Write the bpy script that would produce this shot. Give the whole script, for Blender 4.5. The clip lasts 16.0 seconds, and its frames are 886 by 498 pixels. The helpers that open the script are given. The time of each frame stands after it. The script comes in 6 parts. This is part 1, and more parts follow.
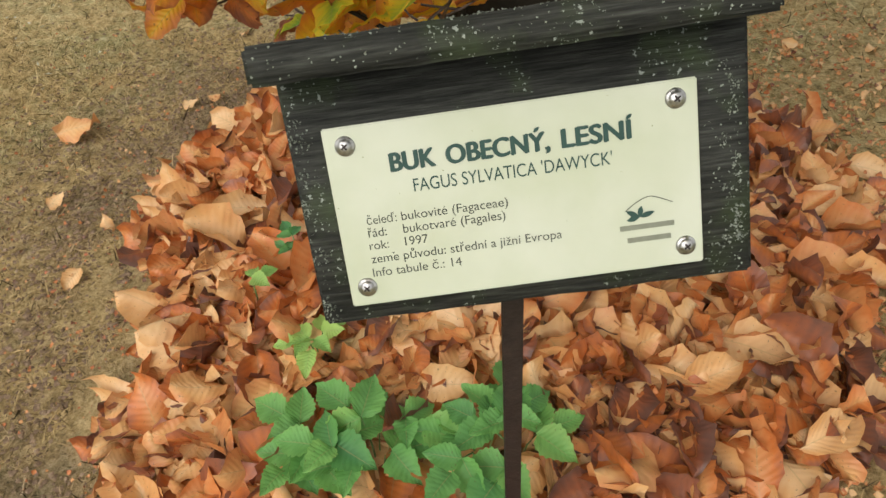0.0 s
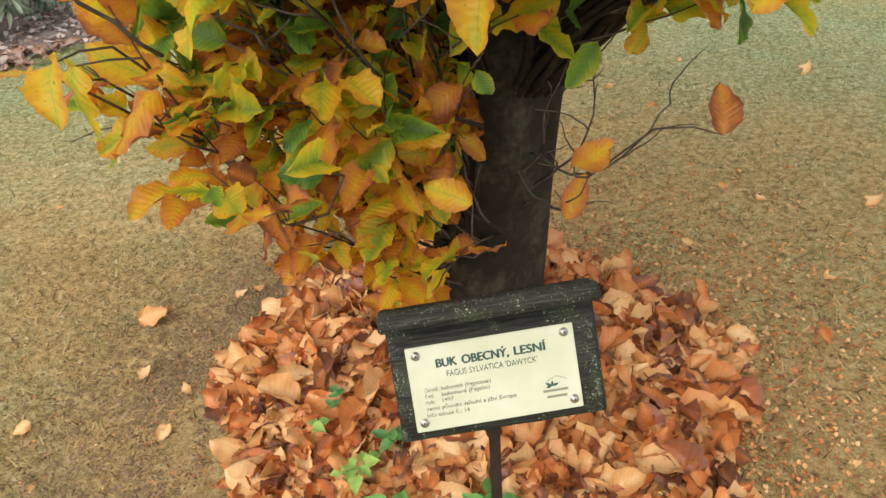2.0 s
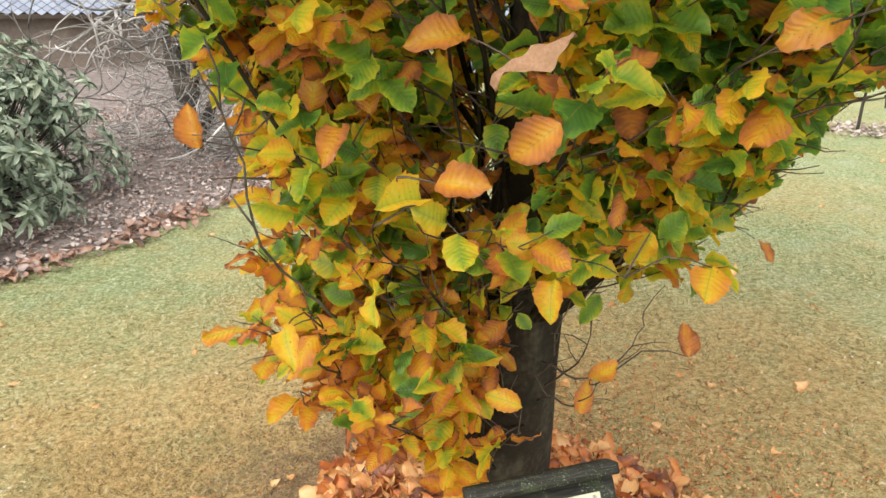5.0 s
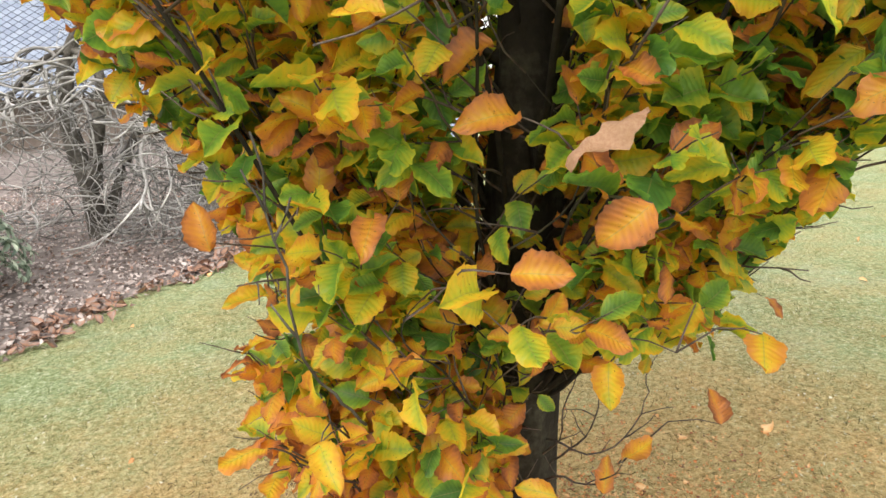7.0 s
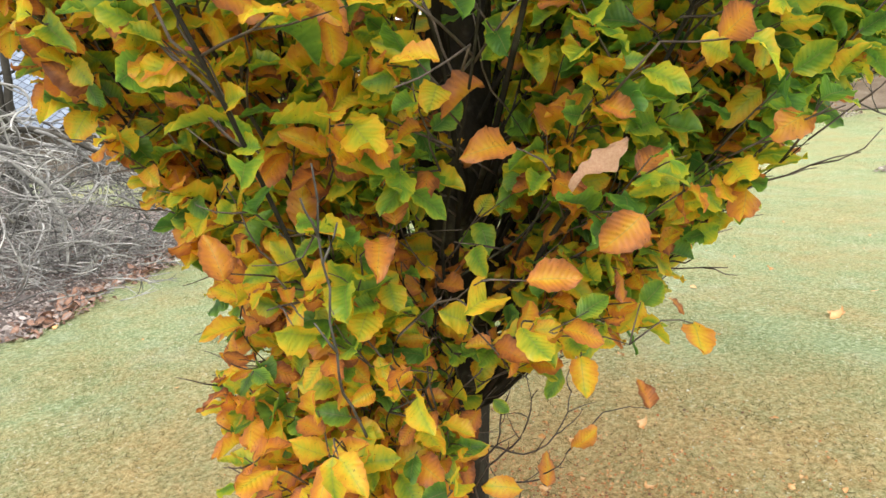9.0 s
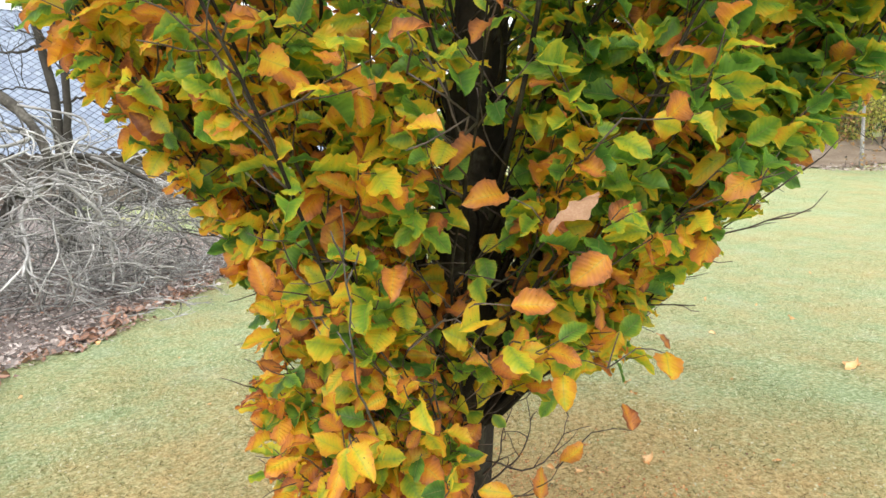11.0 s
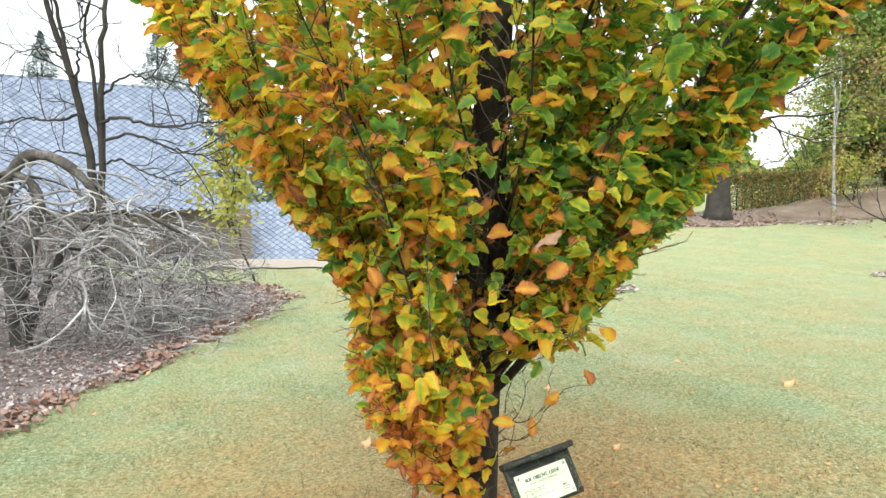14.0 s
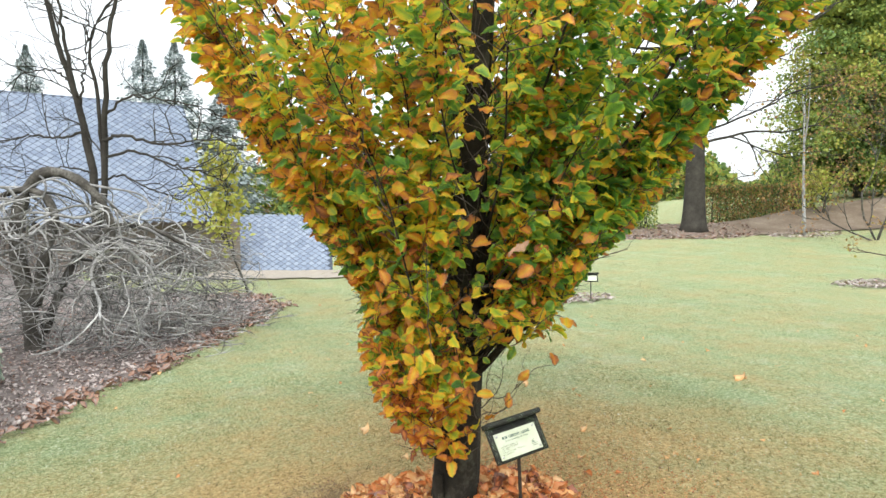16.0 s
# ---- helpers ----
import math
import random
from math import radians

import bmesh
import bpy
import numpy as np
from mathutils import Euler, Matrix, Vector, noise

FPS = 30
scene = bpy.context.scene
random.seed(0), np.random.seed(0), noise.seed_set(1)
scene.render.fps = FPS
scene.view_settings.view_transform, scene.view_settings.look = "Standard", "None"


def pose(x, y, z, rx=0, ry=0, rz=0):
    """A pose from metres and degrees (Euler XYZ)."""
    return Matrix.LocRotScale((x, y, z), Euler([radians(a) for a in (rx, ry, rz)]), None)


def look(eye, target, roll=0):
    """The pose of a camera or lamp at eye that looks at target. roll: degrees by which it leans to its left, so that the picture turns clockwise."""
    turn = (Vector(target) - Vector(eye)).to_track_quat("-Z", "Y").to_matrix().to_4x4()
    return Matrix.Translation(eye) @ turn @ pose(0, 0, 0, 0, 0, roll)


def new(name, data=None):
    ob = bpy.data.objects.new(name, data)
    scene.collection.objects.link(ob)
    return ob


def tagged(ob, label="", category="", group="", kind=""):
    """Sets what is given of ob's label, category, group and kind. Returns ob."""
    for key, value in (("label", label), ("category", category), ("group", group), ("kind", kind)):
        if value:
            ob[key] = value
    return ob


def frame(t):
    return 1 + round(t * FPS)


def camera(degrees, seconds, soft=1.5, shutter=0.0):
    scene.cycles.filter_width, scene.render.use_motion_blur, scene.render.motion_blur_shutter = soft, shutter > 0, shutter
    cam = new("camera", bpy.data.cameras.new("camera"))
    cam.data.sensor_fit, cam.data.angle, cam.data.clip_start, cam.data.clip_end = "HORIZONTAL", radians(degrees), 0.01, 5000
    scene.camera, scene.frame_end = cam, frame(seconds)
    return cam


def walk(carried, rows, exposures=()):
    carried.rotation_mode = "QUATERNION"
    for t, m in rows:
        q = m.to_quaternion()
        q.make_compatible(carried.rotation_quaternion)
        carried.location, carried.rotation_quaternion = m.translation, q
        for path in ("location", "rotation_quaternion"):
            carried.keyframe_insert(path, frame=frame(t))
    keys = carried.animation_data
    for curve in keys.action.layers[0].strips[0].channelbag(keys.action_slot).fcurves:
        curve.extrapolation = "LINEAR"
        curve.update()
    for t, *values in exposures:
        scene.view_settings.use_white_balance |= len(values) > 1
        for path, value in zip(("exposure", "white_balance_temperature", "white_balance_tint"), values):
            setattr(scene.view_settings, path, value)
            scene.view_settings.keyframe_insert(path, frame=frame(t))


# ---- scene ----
cam = camera(64.6, 16.0)
PATH = [
    (0, (0.062, 0.092, 0.844), (0.005, 1.481, -0.594), -1.5),
    (0.5, (0.053, 0.033, 0.917), (0.023, 1.478, -0.466), -0.9),
    (1, (0.041, -0.055, 1.006), (0.05, 1.472, -0.286), -0.4),
    (1.5, (0.03, -0.148, 1.101), (0.051, 1.453, -0.098), -0.8),
    (2, (0.024, -0.232, 1.186), (0.044, 1.43, 0.072), -0.8),
    (2.5, (0.026, -0.335, 1.255), (0.004, 1.398, 0.255), -0.5),
    (3, (0.022, -0.43, 1.308), (-0.037, 1.366, 0.431), -0.2),
    (3.5, (0.012, -0.488, 1.345), (-0.063, 1.34, 0.538), -0.1),
    (4, (-0.031, -0.523, 1.383), (-0.086, 1.327, 0.626), 0.2),
    (4.5, (-0.103, -0.553, 1.414), (-0.049, 1.318, 0.71), 0.5),
    (4.7, (-0.136, -0.554, 1.419), (-0.03, 1.321, 0.732), 0.5),
    (6.8, (-0.32, -0.456, 1.442), (0.104, 1.44, 0.967), -2.1),
    (7, (-0.344, -0.439, 1.441), (0.098, 1.449, 0.952), -2.0),
    (7.5, (-0.43, -0.401, 1.442), (0.123, 1.459, 0.956), -1.8),
    (8, (-0.517, -0.385, 1.437), (0.232, 1.408, 0.962), -2.1),
    (8.5, (-0.564, -0.41, 1.443), (0.293, 1.34, 0.99), -2.1),
    (9, (-0.582, -0.464, 1.451), (0.297, 1.285, 1.04), -2.2),
    (9.2, (-0.581, -0.493, 1.455), (0.279, 1.268, 1.056), -2.1),
    (11.3, (-0.661, -0.709, 1.479), (0.148, 1.1, 1.203), -0.4),
    (11.5, (-0.699, -0.746, 1.477), (0.118, 1.062, 1.222), -0.8),
    (12, (-0.814, -0.869, 1.478), (0.05, 0.92, 1.249), -1.4),
    (12.5, (-0.893, -1.016, 1.488), (-0.041, 0.784, 1.309), -1.6),
    (13, (-0.95, -1.215, 1.493), (-0.115, 0.597, 1.357), -0.9),
    (13.5, (-1.024, -1.362, 1.493), (-0.202, 0.456, 1.346), -0.4),
    (14, (-1.12, -1.445, 1.492), (-0.278, 0.363, 1.345), -0.3),
    (14.5, (-1.197, -1.554, 1.504), (-0.31, 0.233, 1.355), -0.9),
    (15, (-1.253, -1.699, 1.507), (-0.347, 0.08, 1.384), -0.7),
    (15.5, (-1.319, -1.848, 1.514), (-0.45, -0.051, 1.396), -0.7),
    (16, (-1.412, -1.969, 1.514), (-0.525, -0.179, 1.401), -0.3),
]
EXPOSURE = [(0.0, 0.5, 6550, 11), (1.0, 0.56, 6700, 12), (2.5, 0.9, 6900, 14), (4.7, 1.15, 6850, 13), (7.0, 1.2, 6700, 12), (9.2, 1.25, 6500, 10), (12.5, 1.28, 6300, 9), (14.2, 1.2, 6200, 8), (16.0, 1.02, 6200, 8)]
walk(cam, [(t, look(eye, target, roll)) for t, eye, target, roll in PATH], EXPOSURE)


# ---- light ----
world = bpy.data.worlds.new("overcast_sky")
scene.world = world
world.use_nodes = True
wn, wl = world.node_tree.nodes, world.node_tree.links
sky = wn.new("ShaderNodeTexSky")
sky.sky_type = "NISHITA"
sky.sun_disc = False
sky.sun_elevation, sky.sun_rotation = radians(48), radians(215)
sky.dust_density, sky.air_density = 4.0, 1.0
pale = wn.new("ShaderNodeHueSaturation")
pale.inputs["Saturation"].default_value = 0.25
wl.new(sky.outputs["Color"], pale.inputs["Color"])
cloud = wn.new("ShaderNodeMix")
cloud.data_type = "RGBA"
cloud.inputs[0].default_value = 0.6
cloud.inputs[7].default_value = (5.1, 5.15, 5.0, 1.0)
wl.new(pale.outputs["Color"], cloud.inputs[6])
wl.new(cloud.outputs[2], wn["Background"].inputs["Color"])
wn["Background"].inputs["Strength"].default_value = 0.165
sun = new("sun", bpy.data.lights.new("sun", "SUN"))
sun.data.energy, sun.data.angle, sun.data.color = 0.95, radians(60), (1.0, 0.96, 0.9)
sun.matrix_world = look((-3.0, -4.3, 5.8), (0, 0, 0))

rng = np.random.default_rng(7)


# ---- materials ----
def material(name):
    m = bpy.data.materials.new(name)
    m.use_nodes = True
    nt = m.node_tree
    return m, nt.nodes, nt.links, nt.nodes["Principled BSDF"]


def mathnode(n, l, op, a, b=None, clamp=False):
    k = n.new("ShaderNodeMath")
    k.operation, k.use_clamp = op, clamp
    for i, v in enumerate((a, b)):
        if v is None:
            continue
        if isinstance(v, (int, float)):
            k.inputs[i].default_value = v
        else:
            l.new(v, k.inputs[i])
    return k.outputs[0]


def noisenode(n, l, scale, detail=4.0, rough=0.55, vec=None):
    k = n.new("ShaderNodeTexNoise")
    k.inputs["Scale"].default_value, k.inputs["Detail"].default_value, k.inputs["Roughness"].default_value = scale, detail, rough
    if vec is not None:
        l.new(vec, k.inputs["Vector"])
    return k.outputs["Fac"]


def rampnode(n, l, fac, stops):
    k = n.new("ShaderNodeValToRGB")
    e = k.color_ramp.elements
    while len(e) < len(stops):
        e.new(0.5)
    for el, (p, c) in zip(e, stops):
        el.position, el.color = p, (*c, 1.0)
    l.new(fac, k.inputs["Fac"])
    return k.outputs["Color"]


def mixnode(n, l, fac, a, b, mode="MIX"):
    k = n.new("ShaderNodeMix")
    k.data_type, k.blend_type = "RGBA", mode
    for i, v in ((0, fac), (6, a), (7, b)):
        if isinstance(v, (int, float)):
            k.inputs[i].default_value = v
        elif isinstance(v, tuple):
            k.inputs[i].default_value = (*v, 1.0)
        else:
            l.new(v, k.inputs[i])
    return k.outputs[2]


def bumpnode(n, l, height, strength, distance, bsdf):
    k = n.new("ShaderNodeBump")
    k.inputs["Strength"].default_value, k.inputs["Distance"].default_value = strength, distance
    l.new(height, k.inputs["Height"])
    l.new(k.outputs["Normal"], bsdf.inputs["Normal"])
    return k.outputs["Normal"]


def position(n):
    return n.new("ShaderNodeNewGeometry").outputs["Position"]


def plain(name, stops, scale=20.0, rough=0.7, bump=0.0, fine=120.0, metal=0.0):
    """A surface that wanders between colours at one scale and has a fine relief at another."""
    m, n, l, b = material(name)
    co = n.new("ShaderNodeTexCoord").outputs["Object"]
    a = noisenode(n, l, scale, 5.0, 0.6, co)
    f = noisenode(n, l, fine, 3.0, 0.6, co)
    mixv = mathnode(n, l, "ADD", mathnode(n, l, "MULTIPLY", a, 0.7), mathnode(n, l, "MULTIPLY", f, 0.3))
    l.new(rampnode(n, l, mixv, stops), b.inputs["Base Color"])
    b.inputs["Roughness"].default_value, b.inputs["Metallic"].default_value = rough, metal
    b.inputs["Specular IOR Level"].default_value = 0.2 if rough > 0.8 else 0.4
    if bump:
        bumpnode(n, l, mixv, bump, 0.01, b)
    return m


def leaf_material(name, stops, through_light=0.35, vein=0.1, rough=0.5, spread=0.35, gloss=0.3, relief=0.3):
    """A leaf: 'hue' (one value a leaf) sets its place on the ramp, patches and side veins move it along."""
    m, n, l, b = material(name)
    hue = n.new("ShaderNodeAttribute")
    hue.attribute_name = "hue"
    uv = n.new("ShaderNodeUVMap").outputs["UV"]
    sep = n.new("ShaderNodeSeparateXYZ")
    l.new(uv, sep.inputs[0])
    u, v = sep.outputs[0], sep.outputs[1]
    side = mathnode(n, l, "ABSOLUTE", v)
    slant = mathnode(n, l, "SUBTRACT", u, mathnode(n, l, "MULTIPLY", side, 0.22))
    wave = mathnode(n, l, "SINE", mathnode(n, l, "MULTIPLY", slant, 56.0))
    patch = noisenode(n, l, 28.0, 3.0, 0.6, position(n))
    speck = noisenode(n, l, 260.0, 2.0, 0.6, position(n))
    h = mathnode(n, l, "ADD", hue.outputs["Fac"], mathnode(n, l, "MULTIPLY", mathnode(n, l, "SUBTRACT", patch, 0.5), spread * 1.6))
    h = mathnode(n, l, "ADD", h, mathnode(n, l, "MULTIPLY", wave, vein * 0.3))
    h = mathnode(n, l, "ADD", h, mathnode(n, l, "MULTIPLY", mathnode(n, l, "SUBTRACT", side, 0.45), spread * 0.95), True)
    col = rampnode(n, l, h, stops)
    rib = mathnode(n, l, "SUBTRACT", 1.0, mathnode(n, l, "MULTIPLY", side, 22.0), True)
    col = mixnode(n, l, mathnode(n, l, "MULTIPLY", rib, 0.45), col, (0.42, 0.32, 0.14))
    dot = mathnode(n, l, "GREATER_THAN", speck, 0.69)
    col = mixnode(n, l, mathnode(n, l, "MULTIPLY", dot, 0.6), col, (0.11, 0.06, 0.03))
    l.new(col, b.inputs["Base Color"])
    b.inputs["Roughness"].default_value, b.inputs["Specular IOR Level"].default_value = rough, gloss
    height = mathnode(n, l, "ADD", mathnode(n, l, "MULTIPLY", wave, 0.5), mathnode(n, l, "MULTIPLY", speck, 0.4))
    nor = bumpnode(n, l, height, relief, 0.0015, b)
    tr = n.new("ShaderNodeBsdfTranslucent")
    l.new(col, tr.inputs["Color"])
    l.new(nor, tr.inputs["Normal"])
    mx = n.new("ShaderNodeMixShader")
    mx.inputs[0].default_value = through_light
    l.new(b.outputs[0], mx.inputs[1])
    l.new(tr.outputs[0], mx.inputs[2])
    l.new(mx.outputs[0], n["Material Output"].inputs["Surface"])
    return m


M_LEAF = leaf_material("autumn_beech_leaf", [
    (0.0, (0.08, 0.21, 0.045)), (0.22, (0.23, 0.44, 0.06)), (0.40, (0.62, 0.63, 0.055)), (0.55, (0.88, 0.62, 0.05)),
    (0.70, (0.82, 0.39, 0.05)), (0.85, (0.70, 0.27, 0.08)), (1.0, (0.32, 0.12, 0.06))], 0.64, 0.06, 0.4, 0.28, 0.5, 0.3)
M_LITTER = leaf_material("fallen_beech_leaf", [
    (0.0, (0.76, 0.50, 0.25)), (0.22, (0.68, 0.37, 0.14)), (0.42, (0.61, 0.265, 0.095)), (0.6, (0.55, 0.17, 0.04)),
    (0.8, (0.30, 0.10, 0.045)), (1.0, (0.14, 0.065, 0.045))], 0.15, 0.07, 0.4, 0.3, 0.45, 0.22)
M_BEDLITTER = leaf_material("bed_litter_leaf", [
    (0.0, (0.58, 0.51, 0.48)), (0.35, (0.42, 0.355, 0.33)), (0.66, (0.31, 0.25, 0.23)), (0.86, (0.40, 0.21, 0.13)), (1.0, (0.15, 0.12, 0.115))], 0.1, 0.08, 0.55, 0.3)
# grey-green needles, with the haze of distance mixed into the base colour
M_NEEDLE = plain("haze_paled_grey_green_needles", [(0.3, (0.24, 0.29, 0.29)), (0.7, (0.38, 0.43, 0.43))], 2.0, 0.8)
M_GREEN = leaf_material("herb_leaf", [
    (0.0, (0.055, 0.20, 0.065)), (0.5, (0.17, 0.40, 0.10)), (1.0, (0.38, 0.56, 0.14))], 0.35, 0.03, 0.5, 0.2, 0.35, 0.2)
# the sky's reflection on glossy leaves is painted in as paler greens
M_RHODO = leaf_material("sky_paled_rhododendron_leaf", [
    (0.0, (0.075, 0.12, 0.085)), (0.5, (0.22, 0.29, 0.21)), (1.0, (0.46, 0.52, 0.40))], 0.1, 0.02, 0.3, 0.2, 0.5)
M_FARLEAF = leaf_material("far_tree_leaf", [
    (0.0, (0.05, 0.10, 0.035)), (0.3, (0.15, 0.25, 0.07)), (0.6, (0.42, 0.44, 0.08)), (0.8, (0.38, 0.24, 0.08)), (1.0, (0.25, 0.13, 0.07))], 0.3, 0.0, 0.6, 0.15)
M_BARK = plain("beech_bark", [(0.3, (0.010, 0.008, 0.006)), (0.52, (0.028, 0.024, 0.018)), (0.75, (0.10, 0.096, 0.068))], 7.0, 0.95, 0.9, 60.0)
M_TWIG = plain("dark_twig_bark", [(0.3, (0.04, 0.03, 0.025)), (0.7, (0.15, 0.115, 0.095))], 30.0, 0.75, 0.2)
M_PALETWIG = plain("light_varied_pale_wood", [(0.3, (0.07, 0.062, 0.055)), (0.5, (0.23, 0.22, 0.205)), (0.75, (0.50, 0.49, 0.47))], 3.0, 0.85, 0.3, 40.0)
# highlit and shaded twigs painted as a random brightness for each piece
wood = M_PALETWIG.node_tree
one = wood.nodes.new("ShaderNodeNewGeometry").outputs["Random Per Island"]
shade = mathnode(wood.nodes, wood.links, "ADD", mathnode(wood.nodes, wood.links, "MULTIPLY", one, 1.5), 0.42)
wood_in = wood.nodes["Principled BSDF"].inputs["Base Color"]
tone_in = wood_in.links[0].from_socket
tint = wood.nodes.new("ShaderNodeHueSaturation")
tint.inputs["Saturation"].default_value = 0.6
wood.links.new(tone_in, tint.inputs["Color"])
wood.links.new(shade, tint.inputs["Value"])
wood.links.new(tint.outputs["Color"], wood_in)
M_SHRUBWOOD = plain("dull_grey_brown_bark", [(0.3, (0.03, 0.027, 0.023)), (0.5, (0.08, 0.073, 0.063)), (0.75, (0.24, 0.225, 0.20))], 5.0, 0.9, 0.5, 40.0)
M_GREYBARK = plain("grey_tree_bark", [(0.3, (0.024, 0.022, 0.018)), (0.7, (0.075, 0.068, 0.056))], 4.0, 0.9, 0.5, 30.0)


# ---- mesh helpers ----
def finish(mesh, mat, smooth=True):
    mesh.materials.append(mat)
    if smooth:
        mesh.polygons.foreach_set("use_smooth", [True] * len(mesh.polygons))
    mesh.update()
    return mesh


def part(name, data, mat, parent, label="", smooth=False):
    """Links a bmesh (or a finished mesh) as one mesh object under a thing or a part."""
    if isinstance(data, bmesh.types.BMesh):
        me = bpy.data.meshes.new(name)
        data.to_mesh(me)
        data.free()
        finish(me, mat, smooth)
    else:
        me = data
    ob = new(name, me)
    if parent is not None:
        ob.parent = parent
    if label:
        ob["label"] = label
    return ob


def thing(name, label, category, m=None, group="", kind=""):
    ob = new(name)
    ob.empty_display_size = 0.05
    if m is not None:
        ob.matrix_world = m
    return tagged(ob, label, category, group, kind)


def block(sx, sy, sz, at=(0, 0, 0), bevel=0.0, segs=2):
    bm = bmesh.new()
    bmesh.ops.create_cube(bm, size=1.0, matrix=Matrix.Translation(at) @ Matrix.Diagonal((sx, sy, sz, 1)))
    if bevel:
        bmesh.ops.bevel(bm, geom=bm.edges[:], offset=bevel, segments=segs, affect="EDGES")
    return bm


def tubes(paths, sides=5):
    """Verts and faces of tapered tubes along polylines [(points, radii), ...]."""
    vs, fs, base = [], [], 0
    ring = np.linspace(0, 2 * np.pi, sides, endpoint=False)
    for pts, rad in paths:
        pts, rad = np.asarray(pts, float), np.asarray(rad, float)
        d = np.gradient(pts, axis=0)
        d /= np.linalg.norm(d, axis=1, keepdims=True) + 1e-9
        ref = np.where(np.abs(d[:, 2:3]) > 0.9, [[1.0, 0, 0]], [[0, 0, 1.0]])
        a = np.cross(d, ref)
        a /= np.linalg.norm(a, axis=1, keepdims=True) + 1e-9
        b = np.cross(d, a)
        off = a[:, None] * np.cos(ring)[None, :, None] + b[:, None] * np.sin(ring)[None, :, None]
        vs.append((pts[:, None] + off * rad[:, None, None]).reshape(-1, 3))
        k = len(pts)
        for i in range(k - 1):
            for j in range(sides):
                q = (j + 1) % sides
                fs.append((base + i * sides + j, base + i * sides + q, base + (i + 1) * sides + q, base + (i + 1) * sides + j))
        fs.append(tuple(base + (k - 1) * sides + j for j in range(sides)))
        fs.append(tuple(base + j for j in range(sides))[::-1])
        base += k * sides
    return np.concatenate(vs), fs


def tube_mesh(name, paths, mat, sides=5):
    v, f = tubes(paths, sides)
    me = bpy.data.meshes.new(name)
    me.from_pydata(v.tolist(), [], f)
    return finish(me, mat)


def leaf_shape(rows=10, width=0.33, fold=0.12, droop=0.15, curl=0.1, wave=0.03, teeth=0.05, peak=0.9, tip=0.02, full=0.62, bow=0.0, cols=2):
    """A leaf of length 1 along +x, upper side +z: verts, quads and their uv."""
    v, uv, f = [], [], []
    for i in range(rows + 1):
        u = i / rows
        w = width * max(math.sin(math.pi * u ** peak), 0.0) ** full * (1 + (teeth if i % 2 else -teeth)) + (tip if 0 < u < 1 else 0.004)
        for j in range(cols + 1):
            s = 2 * j / cols - 1
            a = abs(s)
            z = fold * a * w / max(width, 1e-3) - droop * u * u + curl * a * a * math.sin(3.0 * u + (s > 0) - (s < 0)) + wave * math.sin(17.0 * u + 2.2 * s) * a + 0.5 * wave * math.sin(6 * u)
            v.append((u, s * w + bow * u * u, z))
            uv.append((u, s))
    n = cols + 1
    for i in range(rows):
        for j in range(cols):
            a = i * n + j
            f.append((a, a + 1, a + n + 1, a + n))
    return np.array(v), np.array(f), np.array(uv)


def leaf_mesh(name, shape, mat, hue):
    v, f, uv = shape
    return swarm(name, [shape], np.eye(4)[None], np.zeros(1, int), np.array([hue]), mat)


def swarm(name, shapes, mats, which, hues, mat):
    """One mesh of many placed leaves: mats (n, 4, 4), which shape, hue of each."""
    V, F, U, H, base = [], [], [], [], 0
    for k, (v, f, uv) in enumerate(shapes):
        sel = np.nonzero(which == k)[0]
        if not len(sel):
            continue
        m = mats[sel]
        pv = np.einsum("nij,vj->nvi", m[:, :3, :3], v) + m[:, None, :3, 3]
        V.append(pv.reshape(-1, 3))
        F.append((f[None] + (base + np.arange(len(sel)) * len(v))[:, None, None]).reshape(-1, f.shape[1]))
        U.append(np.tile(uv[f.ravel()], (len(sel), 1)))
        H.append(np.repeat(hues[sel], len(v)))
        base += len(sel) * len(v)
    V, F, U, H = np.concatenate(V), np.concatenate(F), np.concatenate(U), np.concatenate(H)
    me = bpy.data.meshes.new(name)
    me.vertices.add(len(V))
    me.vertices.foreach_set("co", V.astype(np.float32).ravel())
    me.loops.add(F.size)
    me.loops.foreach_set("vertex_index", F.astype(np.int32).ravel())
    me.polygons.add(len(F))
    me.polygons.foreach_set("loop_start", (np.arange(len(F)) * F.shape[1]).astype(np.int32))
    me.uv_layers.new(name="UVMap").data.foreach_set("uv", U.astype(np.float32).ravel())
    me.attributes.new("hue", "FLOAT", "POINT").data.foreach_set("value", H.astype(np.float32))
    me.update(calc_edges=True)
    me.validate()
    return finish(me, mat)


def frames_from(pos, along, normal, size):
    """Matrices with x along, z near normal, uniform size, for arrays of vectors."""
    x = along / (np.linalg.norm(along, axis=1, keepdims=True) + 1e-9)
    y = np.cross(normal, x)
    y /= np.linalg.norm(y, axis=1, keepdims=True) + 1e-9
    z = np.cross(x, y)
    m = np.zeros((len(pos), 4, 4))
    m[:, :3, 0], m[:, :3, 1], m[:, :3, 2] = x * size[:, None], y * size[:, None], z * size[:, None]
    m[:, :3, 3], m[:, 3, 3] = pos, 1
    return m


def unit(v):
    return np.asarray(v, float) / np.linalg.norm(v)


# ---- the lie of the land ----
VIEW, AHEAD, RIGHT = np.array((-1.412, -1.969)), np.array((0.4435, 0.8963)), np.array((0.8963, -0.4435))


def spot(d, l):
    """Plan coordinates d metres along the garden's long view and l metres to its right."""
    p = VIEW + d * AHEAD + l * RIGHT
    return float(p[0]), float(p[1])


def soft_step(x, a, b):
    s = np.clip((x - a) / (b - a), 0, 1)
    return s * s * (3 - 2 * s)


